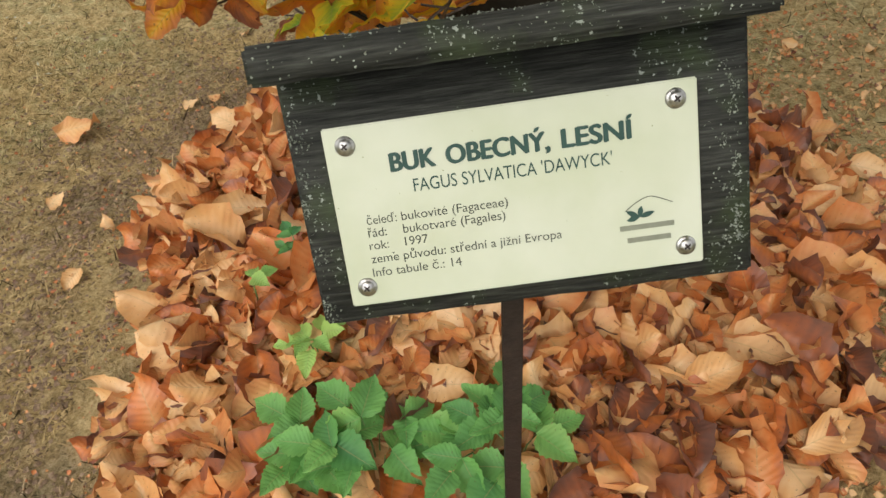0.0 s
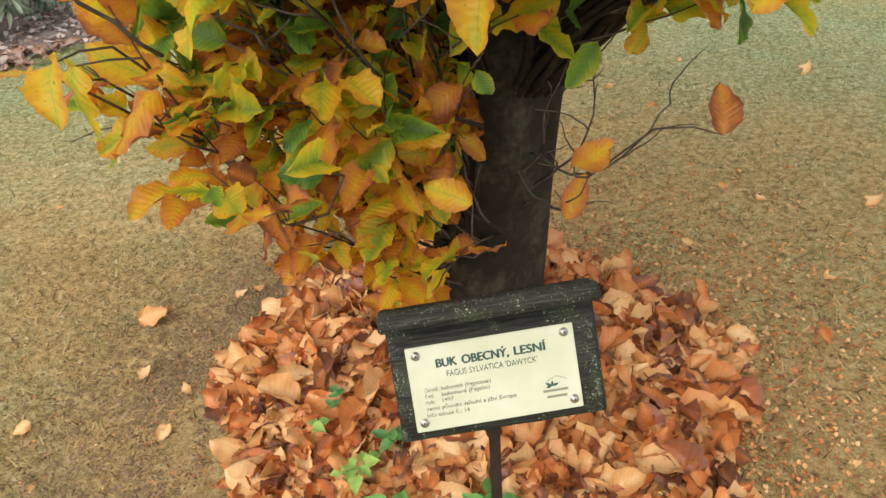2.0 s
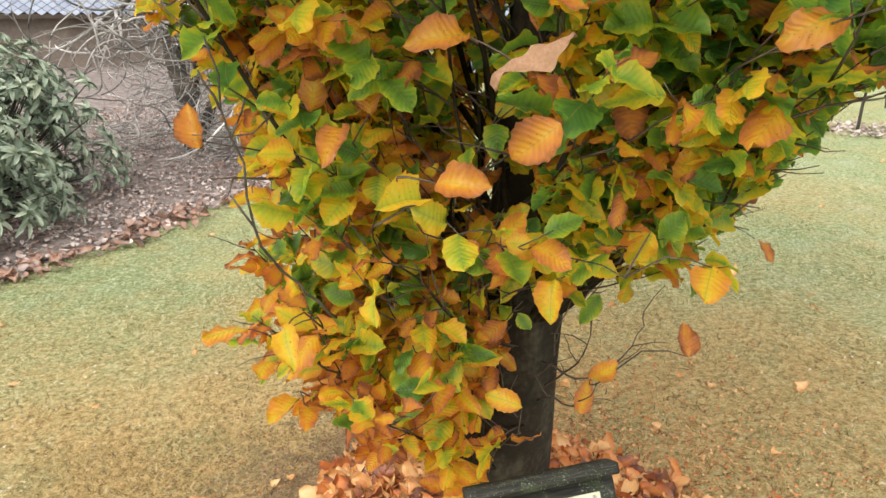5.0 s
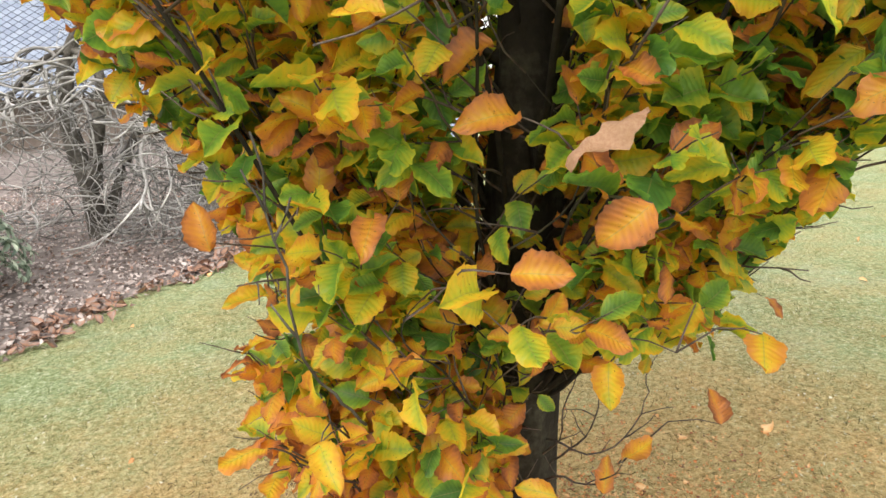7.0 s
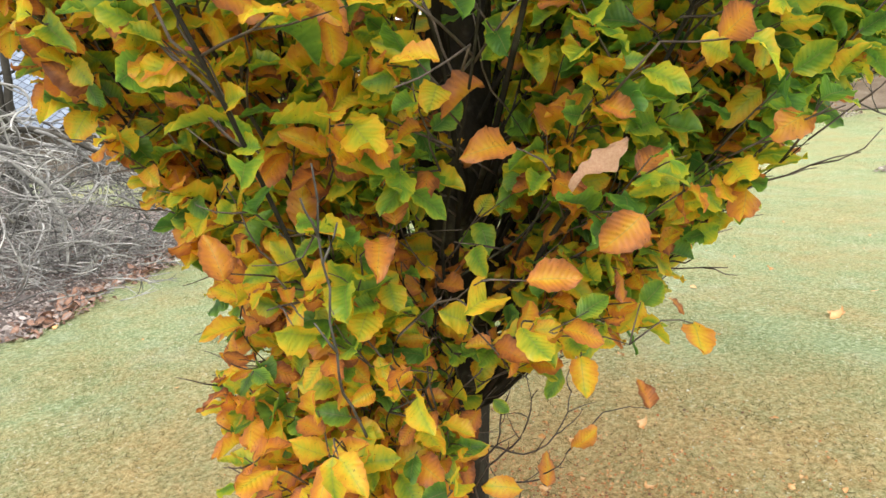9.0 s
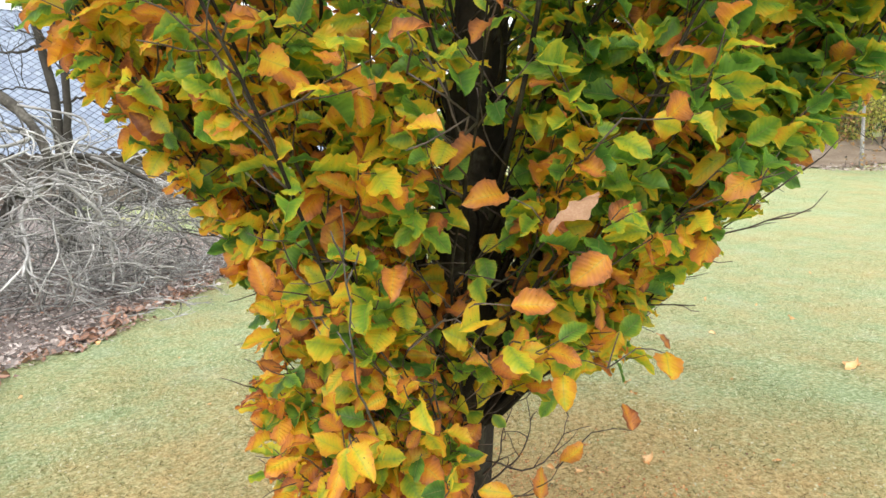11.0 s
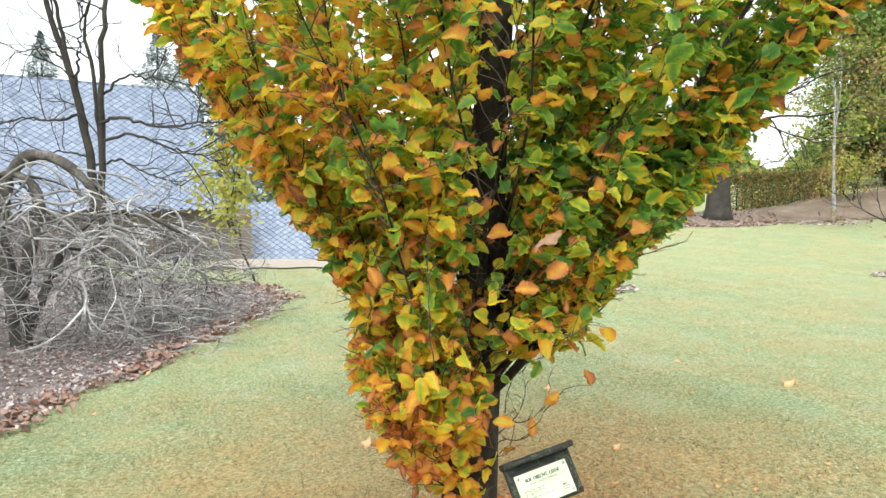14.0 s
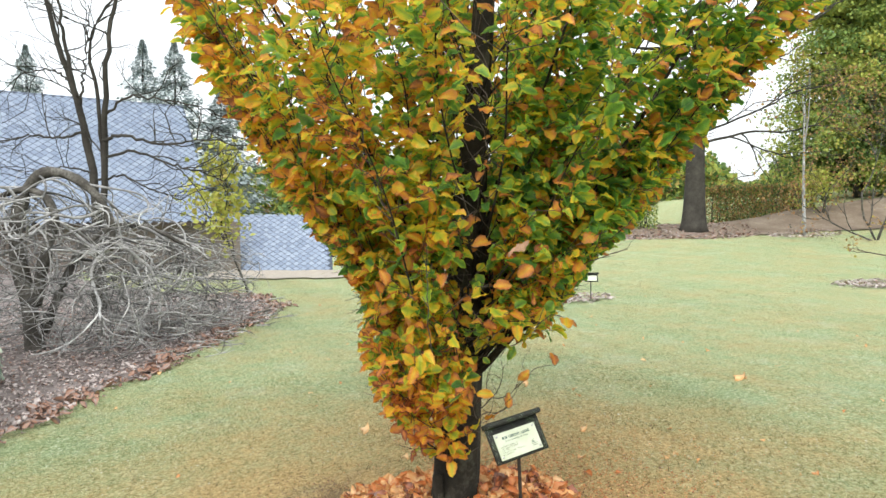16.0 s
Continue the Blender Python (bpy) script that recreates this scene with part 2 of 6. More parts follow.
def lie(x, y):
    x, y = np.asarray(x, float), np.asarray(y, float)
    d = (x - VIEW[0]) * AHEAD[0] + (y - VIEW[1]) * AHEAD[1]
    l = (x - VIEW[0]) * RIGHT[0] + (y - VIEW[1]) * RIGHT[1]
    near = 0.11 * np.tanh(x / 1.3) * np.exp(-((y - 1.2) / 3.5) ** 2 - (x / 7.0) ** 2)
    rise = 0.033 * np.clip(d - 14, 0, 13.5) * soft_step(l, 1.0, 9.0) + 0.08 * np.clip(l - 14, 0, 10) * soft_step(d, 16, 28)
    bank = soft_step(d, 27.3, 30.5) * np.interp(l, [0, 3, 8, 12, 15, 19, 30], [0.0, 0.1, 0.25, 0.35, 0.75, 1.0, 1.5])
    fall = -0.16 * np.clip(d - 17.4, 0, 9) * (1 - soft_step(l, -4.0, 3.0))
    return near + rise + bank + fall + 0.012 * np.sin(1.7 * x + 0.6) * np.cos(1.3 * y)


MOUND = (0.08, 0.90)


def mound(x, y):
    r2 = ((np.asarray(x) - MOUND[0]) / 0.61) ** 2 + ((np.asarray(y) - MOUND[1]) / 0.64) ** 2
    return 0.085 * np.clip(1 - r2, 0, 1) ** 0.8


def ground_z(x, y):
    return lie(x, y) + mound(x, y)


def bed_side(x, y):
    """Above zero on the planted side of the lawn's edge, below it on the lawn."""
    x, y = np.asarray(x, float), np.asarray(y, float)
    edge = np.interp(y, [-30, 0, 2.97, 3.8, 4.4, 5.5, 7.25, 8.9, 10.5, 13.0, 16.0], [-6.0, -4.5, -2.5, -2.0, -1.62, -0.78, 0.26, 1.1, 1.0, -1.0, -1.8])
    return edge - x + 0.08 * np.sin(5.1 * y) + 0.05 * np.sin(11.3 * y + 1)


def lawn_material(name, blades=False):
    m, n, l, b = material(name)
    p = position(n)
    sep = n.new("ShaderNodeSeparateXYZ")
    l.new(p, sep.inputs[0])
    dx, dy = mathnode(n, l, "SUBTRACT", sep.outputs[0], 0.1), mathnode(n, l, "SUBTRACT", sep.outputs[1], 0.9)
    far = mathnode(n, l, "SQRT", mathnode(n, l, "ADD", mathnode(n, l, "MULTIPLY", dx, dx), mathnode(n, l, "MULTIPLY", dy, dy)))
    big = noisenode(n, l, 0.8, 3.0, 0.6, p)
    mid = noisenode(n, l, 5.0, 5.0, 0.65, p)
    clumps = noisenode(n, l, 42.0, 4.0, 0.7, p)
    fine = mathnode(n, l, "ADD", mathnode(n, l, "MULTIPLY", noisenode(n, l, 150.0, 5.0, 0.8, p), 0.5), mathnode(n, l, "MULTIPLY", clumps, 0.5))
    fine = mathnode(n, l, "ADD", mathnode(n, l, "MULTIPLY", mathnode(n, l, "SUBTRACT", fine, 0.5), 2.4), 0.57)
    if blades:
        one = n.new("ShaderNodeAttribute")
        one.attribute_name = "hue"
        fine = mathnode(n, l, "ADD", one.outputs["Fac"], mathnode(n, l, "MULTIPLY", mathnode(n, l, "SUBTRACT", clumps, 0.5), 0.7))
    away = mathnode(n, l, "DIVIDE", mathnode(n, l, "SUBTRACT", far, 0.95), 2.0, True)
    g = mathnode(n, l, "ADD", mathnode(n, l, "MULTIPLY", away, 0.75), mathnode(n, l, "MULTIPLY", mathnode(n, l, "SUBTRACT", big, 0.52), 1.5))
    g = mathnode(n, l, "ADD", g, mathnode(n, l, "MULTIPLY", mathnode(n, l, "SUBTRACT", mid, 0.44), 1.1))
    g = mathnode(n, l, "ADD", g, mathnode(n, l, "MULTIPLY", mathnode(n, l, "SUBTRACT", noisenode(n, l, 30.0, 4.0, 0.65, p), 0.5), 1.0), True)
    lane = n.new("ShaderNodeMapping")
    lane.inputs["Rotation"].default_value, lane.inputs["Scale"].default_value = (0, 0, radians(31)), (1.9, 0.13, 1.0)
    l.new(p, lane.inputs[0])
    mown = noisenode(n, l, 1.0, 3.0, 0.5, lane.outputs[0])
    fine = mathnode(n, l, "ADD", fine, mathnode(n, l, "MULTIPLY", mathnode(n, l, "MULTIPLY", mathnode(n, l, "SUBTRACT", mown, 0.5), away), 0.14))
    dry = rampnode(n, l, fine, [(0.22, (0.085, 0.06, 0.025)), (0.5, (0.43, 0.31, 0.13)), (0.78, (0.68, 0.52, 0.26))])
    lush = rampnode(n, l, fine, [(0.2, (0.108, 0.135, 0.052)), (0.5, (0.24, 0.305, 0.14)), (0.72, (0.44, 0.51, 0.295)), (0.88, (0.71, 0.73, 0.54))])
    col = mixnode(n, l, g, dry, lush)
    # pale sheen of the grass, painted in patches away from the tree
    pale = mathnode(n, l, "MULTIPLY", mathnode(n, l, "SUBTRACT", noisenode(n, l, 1.7, 6.0, 0.7, p), 0.52), 3.5, True)
    col = mixnode(n, l, mathnode(n, l, "MULTIPLY", mathnode(n, l, "MULTIPLY", pale, away), 0.4), col, (0.50, 0.55, 0.42))
    ring = mathnode(n, l, "SUBTRACT", 1.0, mathnode(n, l, "MULTIPLY", mathnode(n, l, "ABSOLUTE", mathnode(n, l, "SUBTRACT", far, 0.75)), 2.8), True)
    ring = mathnode(n, l, "MULTIPLY", ring, mathnode(n, l, "SUBTRACT", 0.35, mathnode(n, l, "MULTIPLY", dx, 2.2), True))
    worn = mathnode(n, l, "MULTIPLY", ring, mathnode(n, l, "MULTIPLY", mathnode(n, l, "SUBTRACT", mid, 0.37), 6.0, True))
    col = mixnode(n, l, mathnode(n, l, "MULTIPLY", worn, 0.6), col, rampnode(n, l, fine, [(0.25, (0.03, 0.02, 0.014)), (0.5, (0.11, 0.07, 0.048)), (0.8, (0.26, 0.175, 0.125))]))
    l.new(col, b.inputs["Base Color"])
    b.inputs["Roughness"].default_value, b.inputs["Specular IOR Level"].default_value = 0.9, 0.2
    if blades:
        tr = n.new("ShaderNodeBsdfTranslucent")
        l.new(col, tr.inputs["Color"])
        mx = n.new("ShaderNodeMixShader")
        mx.inputs[0].default_value = 0.4
        l.new(b.outputs[0], mx.inputs[1])
        l.new(tr.outputs[0], mx.inputs[2])
        l.new(mx.outputs[0], n["Material Output"].inputs["Surface"])
    if not blades:
        bumpnode(n, l, fine, 0.8, 0.018, b)
    return m


M_LAWN, M_BLADE = lawn_material("mossy_autumn_lawn"), lawn_material("grass_blade", True)
M_SOIL = plain("leaf_strewn_soil", [(0.3, (0.07, 0.057, 0.052)), (0.5, (0.19, 0.16, 0.148)), (0.7, (0.34, 0.30, 0.28))], 9.0, 0.95, 0.6, 60.0)
M_TRACK = plain("pale_brown_earth", [(0.3, (0.115, 0.085, 0.06)), (0.5, (0.195, 0.15, 0.11)), (0.7, (0.29, 0.245, 0.19))], 1.1, 0.95, 0.4, 14.0)
M_GRAVEL = plain("pale_gravel", [(0.3, (0.24, 0.20, 0.16)), (0.7, (0.52, 0.46, 0.38))], 25.0, 0.95, 0.5)


def sheet(name, mat, xs, ys, zf, keep=None):
    X, Y = np.meshgrid(xs, ys)
    Z = zf(X, Y)
    me = bpy.data.meshes.new(name)
    nx, ny = len(xs), len(ys)
    faces = [(j * nx + i, j * nx + i + 1, (j + 1) * nx + i + 1, (j + 1) * nx + i) for j in range(ny - 1) for i in range(nx - 1)
             if keep is None or keep(X[j, i], Y[j, i])]
    me.from_pydata(np.stack([X, Y, Z], -1).reshape(-1, 3).tolist(), [], faces)
    return finish(me, mat)


def spread_axis(lo, hi, fine, step, reach, out):
    """Grid lines: close in the middle, half a metre apart out to reach, then ever wider to out."""
    core, mid = np.arange(lo, hi + 1e-6, fine), np.arange(step, reach, step)
    far = mid[-1] + np.cumsum(step * 1.35 ** np.arange(0, 24))
    away = np.concatenate([mid, far[far < out]])
    return np.concatenate([lo - away[::-1], core, hi + away])


ground = new("ground", sheet("ground", M_LAWN, spread_axis(-8, 9, 0.11, 0.5, 22, 1200), spread_axis(-4, 12, 0.11, 0.5, 22, 1200), ground_z))
tagged(ground, "short mossy lawn, green with dry straw-coloured patches", "lawn", kind="structure")
bed = new("ground_bed", sheet("ground_bed", M_SOIL, np.arange(-14, 3, 0.17), np.arange(-2, 26, 0.17),
                              lambda x, y: lie(x, y) + np.clip(bed_side(x, y) * 0.3, -0.05, 0.012), lambda x, y: bed_side(x, y) > -0.2))
tagged(bed, "brown soil bed covered with leaf litter beside the lawn", "planting bed", kind="structure")


# ---- the name board ----
EX, EV = np.array((0.9905, 0.0888, 0.105)), np.array((-0.135, 0.4837, 0.8648))
EN = np.cross(EX, EV)
BOARD = Matrix(((*[EX[0], EV[0], EN[0]], 0.0925), (*[EX[1], EV[1], EN[1]], 0.390), (*[EX[2], EV[2], EN[2]], 0.578), (0, 0, 0, 1)))


def board_wood():
    m, n, l, b = material("weathered_dark_green_wood")
    co = n.new("ShaderNodeTexCoord").outputs["Object"]
    st = n.new("ShaderNodeMapping")
    st.inputs["Scale"].default_value = (26.0, 420.0, 420.0)
    l.new(co, st.inputs[0])
    grain = noisenode(n, l, 1.0, 5.0, 0.65, st.outputs[0])
    patchy = noisenode(n, l, 22.0, 4.0, 0.6, co)
    spots = noisenode(n, l, 330.0, 4.0, 0.65, co)
    col = rampnode(n, l, grain, [(0.3, (0.010, 0.010, 0.009)), (0.52, (0.032, 0.033, 0.028)), (0.75, (0.075, 0.078, 0.066))])
    algae = mathnode(n, l, "MULTIPLY", mathnode(n, l, "SUBTRACT", patchy, 0.5, True), 2.2, True)
    col = mixnode(n, l, algae, col, (0.07, 0.10, 0.04))
    lich = mathnode(n, l, "MULTIPLY", mathnode(n, l, "GREATER_THAN", spots, 0.62), mathnode(n, l, "GREATER_THAN", patchy, 0.53))
    col = mixnode(n, l, lich, col, (0.30, 0.33, 0.29))
    l.new(col, b.inputs["Base Color"])
    b.inputs["Roughness"].default_value, b.inputs["Specular IOR Level"].default_value = 0.8, 0.2
    bumpnode(n, l, mathnode(n, l, "ADD", grain, mathnode(n, l, "MULTIPLY", lich, 0.6)), 0.6, 0.002, b)
    return m


def plate_material():
    m, n, l, b = material("yellowed_plastic_plate")
    co = n.new("ShaderNodeTexCoord").outputs["Object"]
    a = noisenode(n, l, 14.0, 4.0, 0.5, co)
    d = noisenode(n, l, 210.0, 3.0, 0.6, co)
    col = rampnode(n, l, a, [(0.3, (0.45, 0.48, 0.33)), (0.7, (0.54, 0.56, 0.44))])
    col = mixnode(n, l, mathnode(n, l, "MULTIPLY", mathnode(n, l, "GREATER_THAN", d, 0.735), 0.7), col, (0.15, 0.17, 0.07))
    l.new(col, b.inputs["Base Color"])
    b.inputs["Roughness"].default_value, b.inputs["Specular IOR Level"].default_value = 0.24, 0.65
    return m


M_BOARD, M_PLATE = board_wood(), plate_material()
M_PRINT = plain("dark_green_print", [(0.3, (0.015, 0.05, 0.04)), (0.7, (0.03, 0.075, 0.06))], 60.0, 0.6)
M_GREYPRINT = plain("grey_print", [(0.3, (0.06, 0.065, 0.05)), (0.7, (0.09, 0.10, 0.08))], 60.0, 0.6)
M_PALEPRINT = plain("faint_grey_print", [(0.3, (0.17, 0.18, 0.13)), (0.7, (0.23, 0.24, 0.18))], 60.0, 0.6)
M_STEEL = plain("dull_steel", [(0.3, (0.35, 0.34, 0.33)), (0.7, (0.6, 0.59, 0.58))], 200.0, 0.35, 0.1, 400.0, 1.0)
M_STAKE = plain("dark_rusty_iron", [(0.3, (0.022, 0.018, 0.017)), (0.6, (0.05, 0.038, 0.034)), (0.8, (0.11, 0.07, 0.05))], 60.0, 0.5, 0.2, 300.0, 0.4)
M_LICHEN = plain("pale_lichen", [(0.3, (0.13, 0.15, 0.11)), (0.7, (0.36, 0.39, 0.33))], 200.0, 0.95)

sign = thing("name_board", "dark weathered wooden plant label board with pale plate on iron stake", "sign", BOARD)


def rough_plank(sx, sy, sz, at, seed, amount=0.0012):
    bm = block(sx, sy, sz, at)
    bmesh.ops.subdivide_edges(bm, edges=[e for e in bm.edges if abs(e.verts[0].co.x - e.verts[1].co.x) > 0.1], cuts=24)
    bmesh.ops.bevel(bm, geom=[e for e in bm.edges if len(e.link_faces) == 2 and e.calc_face_angle() > 0.8], offset=0.002, segments=2, affect="EDGES")
    for v in bm.verts:
        v.co += noise.noise_vector(v.co * 45 + Vector((seed, 0, 0))) * amount
    return bm


part("back_board", rough_plank(0.256, 0.150, 0.018, (0.005, 0.011, -0.0125), 1.0), M_BOARD, sign, "dark stained backing board", True)
part("cap_board", rough_plank(0.264, 0.020, 0.060, (0.0035, 0.0905, 0.004), 5.0), M_BOARD, sign, "overhanging cap board with lichen", True)
plate = part("plate", block(0.207, 0.1055, 0.003, (0, 0, -0.0015), 0.0008), M_PLATE, sign, "pale yellowish engraved plastic plate")


def screw(at):
    bm = bmesh.new()
    bmesh.ops.create_cone(bm, cap_ends=True, segments=24, radius1=0.0058, radius2=0.0054, depth=0.0012, matrix=Matrix.Translation((0, 0, 0.0006)))
    bmesh.ops.create_uvsphere(bm, u_segments=20, v_segments=10, radius=0.0043, matrix=Matrix.Translation((0, 0, 0.0009)) @ Matrix.Diagonal((1, 1, 0.62, 1)))
    ob = part("screw", bm, M_STEEL, sign, "dull steel pan-head screw with washer", True)
    ob.location = (*at, 0.0)
    for turn in (35, 125):
        slot = part("slot", block(0.0042, 0.0010, 0.0008, (0, 0, 0.0034)), M_STAKE, ob)
        slot.rotation_euler = (0, 0, radians(turn))


for at in ((-0.0915, 0.0420), (0.0915, 0.0427), (-0.0930, -0.0415), (0.0935, -0.0417)):
    screw(at)


def flat_strip(pts, w, z=0.0004):
    """A flat ribbon along points of the plate; w may taper."""
    bm = bmesh.new()
    pts = [Vector((*p, z)) for p in pts]
    ws = w if isinstance(w, (list, tuple)) else [w] * len(pts)
    rows = []
    for i, p in enumerate(pts):
        d = (pts[min(i + 1, len(pts) - 1)] - pts[max(i - 1, 0)]).normalized()
        s = Vector((-d.y, d.x, 0)) * ws[i] / 2
        rows.append((bm.verts.new(p + s), bm.verts.new(p - s)))
    for a, c in zip(rows, rows[1:]):
        bm.faces.new((a[0], a[1], c[1], c[0]))
    return bm


def text(words, left, base, right, height, mat, name="lettering"):
    """Lettering that runs from left to right on the plate, with capitals of that height."""
    cu = bpy.data.curves.new(name, "FONT")
    cu.body, cu.size, cu.offset, cu.extrude = words, 1.0, 0.0, 0.0
    ob = bpy.data.objects.new(name, cu)
    dg = bpy.context.evaluated_depsgraph_get()
    scene.collection.objects.link(ob)
    dg.update()
    me = bpy.data.meshes.new_from_object(ob.evaluated_get(dg))
    bpy.data.objects.remove(ob)
    co = np.array([v.co[:] for v in me.vertices])
    wide = co[:, 0].max() - co[:, 0].min()
    sx, sy = (right - left) / wide, height / 0.70
    bm = bmesh.new()
    bm.from_mesh(me)
    for v in bm.verts:
        v.co = Vector((left + (v.co.x - co[:, 0].min()) * sx, base + v.co.y * sy, 0.0003))
    me2 = bpy.data.meshes.new(name)
    bm.to_mesh(me2)
    bm.free()
    finish(me2, mat, False)
    return part(name, me2, mat, plate)


def bold_text(words, left, base, right, height, mat, weight):
    for i, (ox, oy) in enumerate(((0, 0), (weight, 0), (-weight, 0), (0.5 * weight, 0.5 * weight), (-0.5 * weight, -0.5 * weight))):
        ob = text(words, left, base, right, height, mat)
        ob.location = (ox, oy, 0.00004 * i)


for words, x0, x1 in (("BUK", -0.0685, -0.0424), ("OBECNÝ,", -0.0368, 0.0215), ("LESNÍ", 0.0278, 0.0675)):
    bold_text(words, x0 + 0.0006, 0.0244, x1 - 0.0006, 0.0104, M_PRINT, 0.0007)
text("FAGUS SYLVATICA 'DAWYCK'", -0.0570, 0.0114, 0.0550, 0.0075, M_PRINT)
text("čeleď:", -0.0868, -0.0042, -0.0695, 0.0052, M_GREYPRINT)
text("bukovité (Fagaceae)", -0.0667, -0.0042, -0.0055, 0.0052, M_GREYPRINT)
text("řád:", -0.0873, -0.0117, -0.0765, 0.0052, M_GREYPRINT)
text("bukotvaré (Fagales)", -0.0668, -0.0117, -0.0078, 0.0052, M_GREYPRINT)
text("rok:", -0.0877, -0.0193, -0.0765, 0.0052, M_GREYPRINT)
text("1997", -0.0669, -0.0193, -0.0535, 0.0052, M_GREYPRINT)
text("zeme původu: střední a jižní Evropa", -0.0880, -0.0274, 0.0232, 0.0052, M_GREYPRINT)
part("lettering", flat_strip([(-0.0754, -0.0222), (-0.0746, -0.0229), (-0.0738, -0.0222)], 0.0004), M_GREYPRINT, plate)
text("Info tabule č.: 14", -0.0884, -0.0357, -0.0361, 0.0052, M_GREYPRINT)


arc = [(0.0600 + 0.0270 * k / 16, -0.0170 + 0.0072 * math.sin(min(1.0, k / 9) * math.pi / 2) - (0.005 * max(0, (k - 9) / 7) ** 1.2)) for k in range(17)]
part("emblem_line", flat_strip(arc, 0.0005), M_GREYPRINT, plate)
for cx, cy, tilt, size in ((0.0612, -0.0178, 150, 0.0085), (0.0622, -0.0205, 190, 0.0075), (0.0690, -0.0178, 78, 0.0065), (0.0742, -0.0200, 15, 0.0090)):
    ax = Vector((math.cos(radians(tilt)), math.sin(radians(tilt))))
    c0 = Vector((0.0680, -0.0212))
    pl = [tuple(c0 + ax * size * k / 8) for k in range(9)]
    part("emblem_leaf", flat_strip(pl, [0.0002 + 0.0030 * math.sin(math.pi * k / 8) for k in range(9)]), M_PRINT, plate)
for x0, x1, y in ((0.0565, 0.0875, -0.0270), (0.0603, 0.0853, -0.0345)):
    part("emblem_bar", block(x1 - x0, 0.0030, 0.0002, ((x0 + x1) / 2, y, 0.0003)), M_PALEPRINT, plate)

low = BOARD @ Vector((-0.006, -0.050, -0.026))
foot = Vector((0.124, 0.392, -0.05))
stake_dir = (foot - low)
bm = block(0.006, 0.0145, stake_dir.length, (0, 0, 0), 0.0008)
stake = part("stake", bm, M_STAKE, sign, "dark iron bar")
stake.matrix_basis = BOARD.inverted() @ Matrix.Translation((low + foot) / 2) @ stake_dir.to_track_quat("-Z", "Y").to_matrix().to_4x4()

# lichen crust on the board's edges
crumb = leaf_shape(2, 0.4, 0.1, 0.1, 0.3, 0.2, 0.1, 1.0, 0.1)
n_l = 9000
k = rng.random(n_l)
lx = rng.uniform(-0.127, 0.133, n_l)
clump = np.array([noise.noise(Vector((x * 60, a * 14, 0.7))) for x, a in zip(lx, rng.random(n_l))])
keep = (clump > rng.uniform(0.16, 0.7, n_l))
ly = np.where(k < 0.6, 0.1005, np.where(k < 0.8, rng.uniform(0.082, 0.1, n_l), rng.uniform(-0.062, 0.06, n_l)))
lz = np.where(k < 0.6, rng.uniform(-0.02, 0.033, n_l), np.where(k < 0.8, 0.0342, -0.0034))
edge = k >= 0.8
lx = np.where(edge, np.where(rng.random(n_l) < 0.5, -0.1225 + np.abs(rng.normal(0, 0.006, n_l)), 0.1275 - np.abs(rng.normal(0, 0.007, n_l))), lx)
keep = keep | edge & (np.array([noise.noise(Vector((x * 90, y * 70, 2.0))) for x, y in zip(lx, ly)]) > 0.05)
nrm = np.where((k < 0.6)[:, None], [[0, 1.0, 0]], [[0, 0, 1.0]]) + rng.normal(0, 0.5, (n_l, 3))
mats = frames_from(np.stack([lx, ly, lz], 1), rng.normal(0, 1, (n_l, 3)), nrm, rng.uniform(0.0004, 0.0016, n_l))[keep]
part("lichen", swarm("lichen", [crumb], mats, np.zeros(len(mats), int), np.zeros(len(mats)), M_LICHEN), M_LICHEN, sign, "pale grey lichen crust")["kind"] = "stuff"


# ---- the beech ----
TRUNK = np.array((0.112, 1.0))


def trunk_axis(z):
    z = np.asarray(z, float)
    return np.stack([TRUNK[0] + 0.048 * z + 0.008 * np.sin(3 * z), TRUNK[1] - 0.03 * z + 0.006 * np.sin(2 * z + 1), z], -1)


def trunk_r(z):
    return np.interp(z, [0, 0.15, 0.5, 1.0, 1.6, 2.2, 3.0, 3.6], [0.128, 0.113, 0.102, 0.087, 0.069, 0.056, 0.034, 0.006])


def crown_r(z, az):
    """The crown's outline: a steep funnel that bulges low towards the path and the bed."""
    funnel = np.interp(z, [0.3, 0.5, 0.62, 0.76, 0.9, 1.04, 1.18, 1.31, 1.44, 1.69, 1.93, 2.14, 2.34, 2.8, 3.4, 4.0, 4.6], [0.06, 0.14, 0.20, 0.27, 0.38, 0.44, 0.49, 0.59, 0.75, 0.97, 1.15, 1.33, 1.52, 1.70, 1.65, 1.3, 0.4])
    low = np.interp(z, [0.2, 0.44, 0.58, 0.68, 0.8, 0.9, 1.03, 1.2, 1.4, 1.6, 2.0], [0.12, 0.32, 0.40, 0.42, 0.42, 0.38, 0.28, 0.22, 0.12, 0.08, 0.03])
    path_side = np.interp(z, [0.9, 1.05, 1.2, 1.35, 1.7], [0.0, 0.05, 0.12, 0.12, 0.0])
    turn = (az + 2.4 + math.pi) % (2 * math.pi) - math.pi
    return float(funnel + low * math.exp(-(turn / 0.78) ** 2) + path_side * math.exp(-((az + 1.5) / 0.6) ** 2))


beech = thing("beech_tree", "young columnar beech with green, yellow and orange autumn leaves", "tree", pose(TRUNK[0], TRUNK[1], 0))
beech_inv = Matrix.Translation((-TRUNK[0], -TRUNK[1], 0))


def beech_part(name, me, label="", kind=""):
    ob = part(name, me, None, beech, label)
    ob.matrix_parent_inverse = beech_inv
    if kind:
        ob["kind"] = kind
    return ob


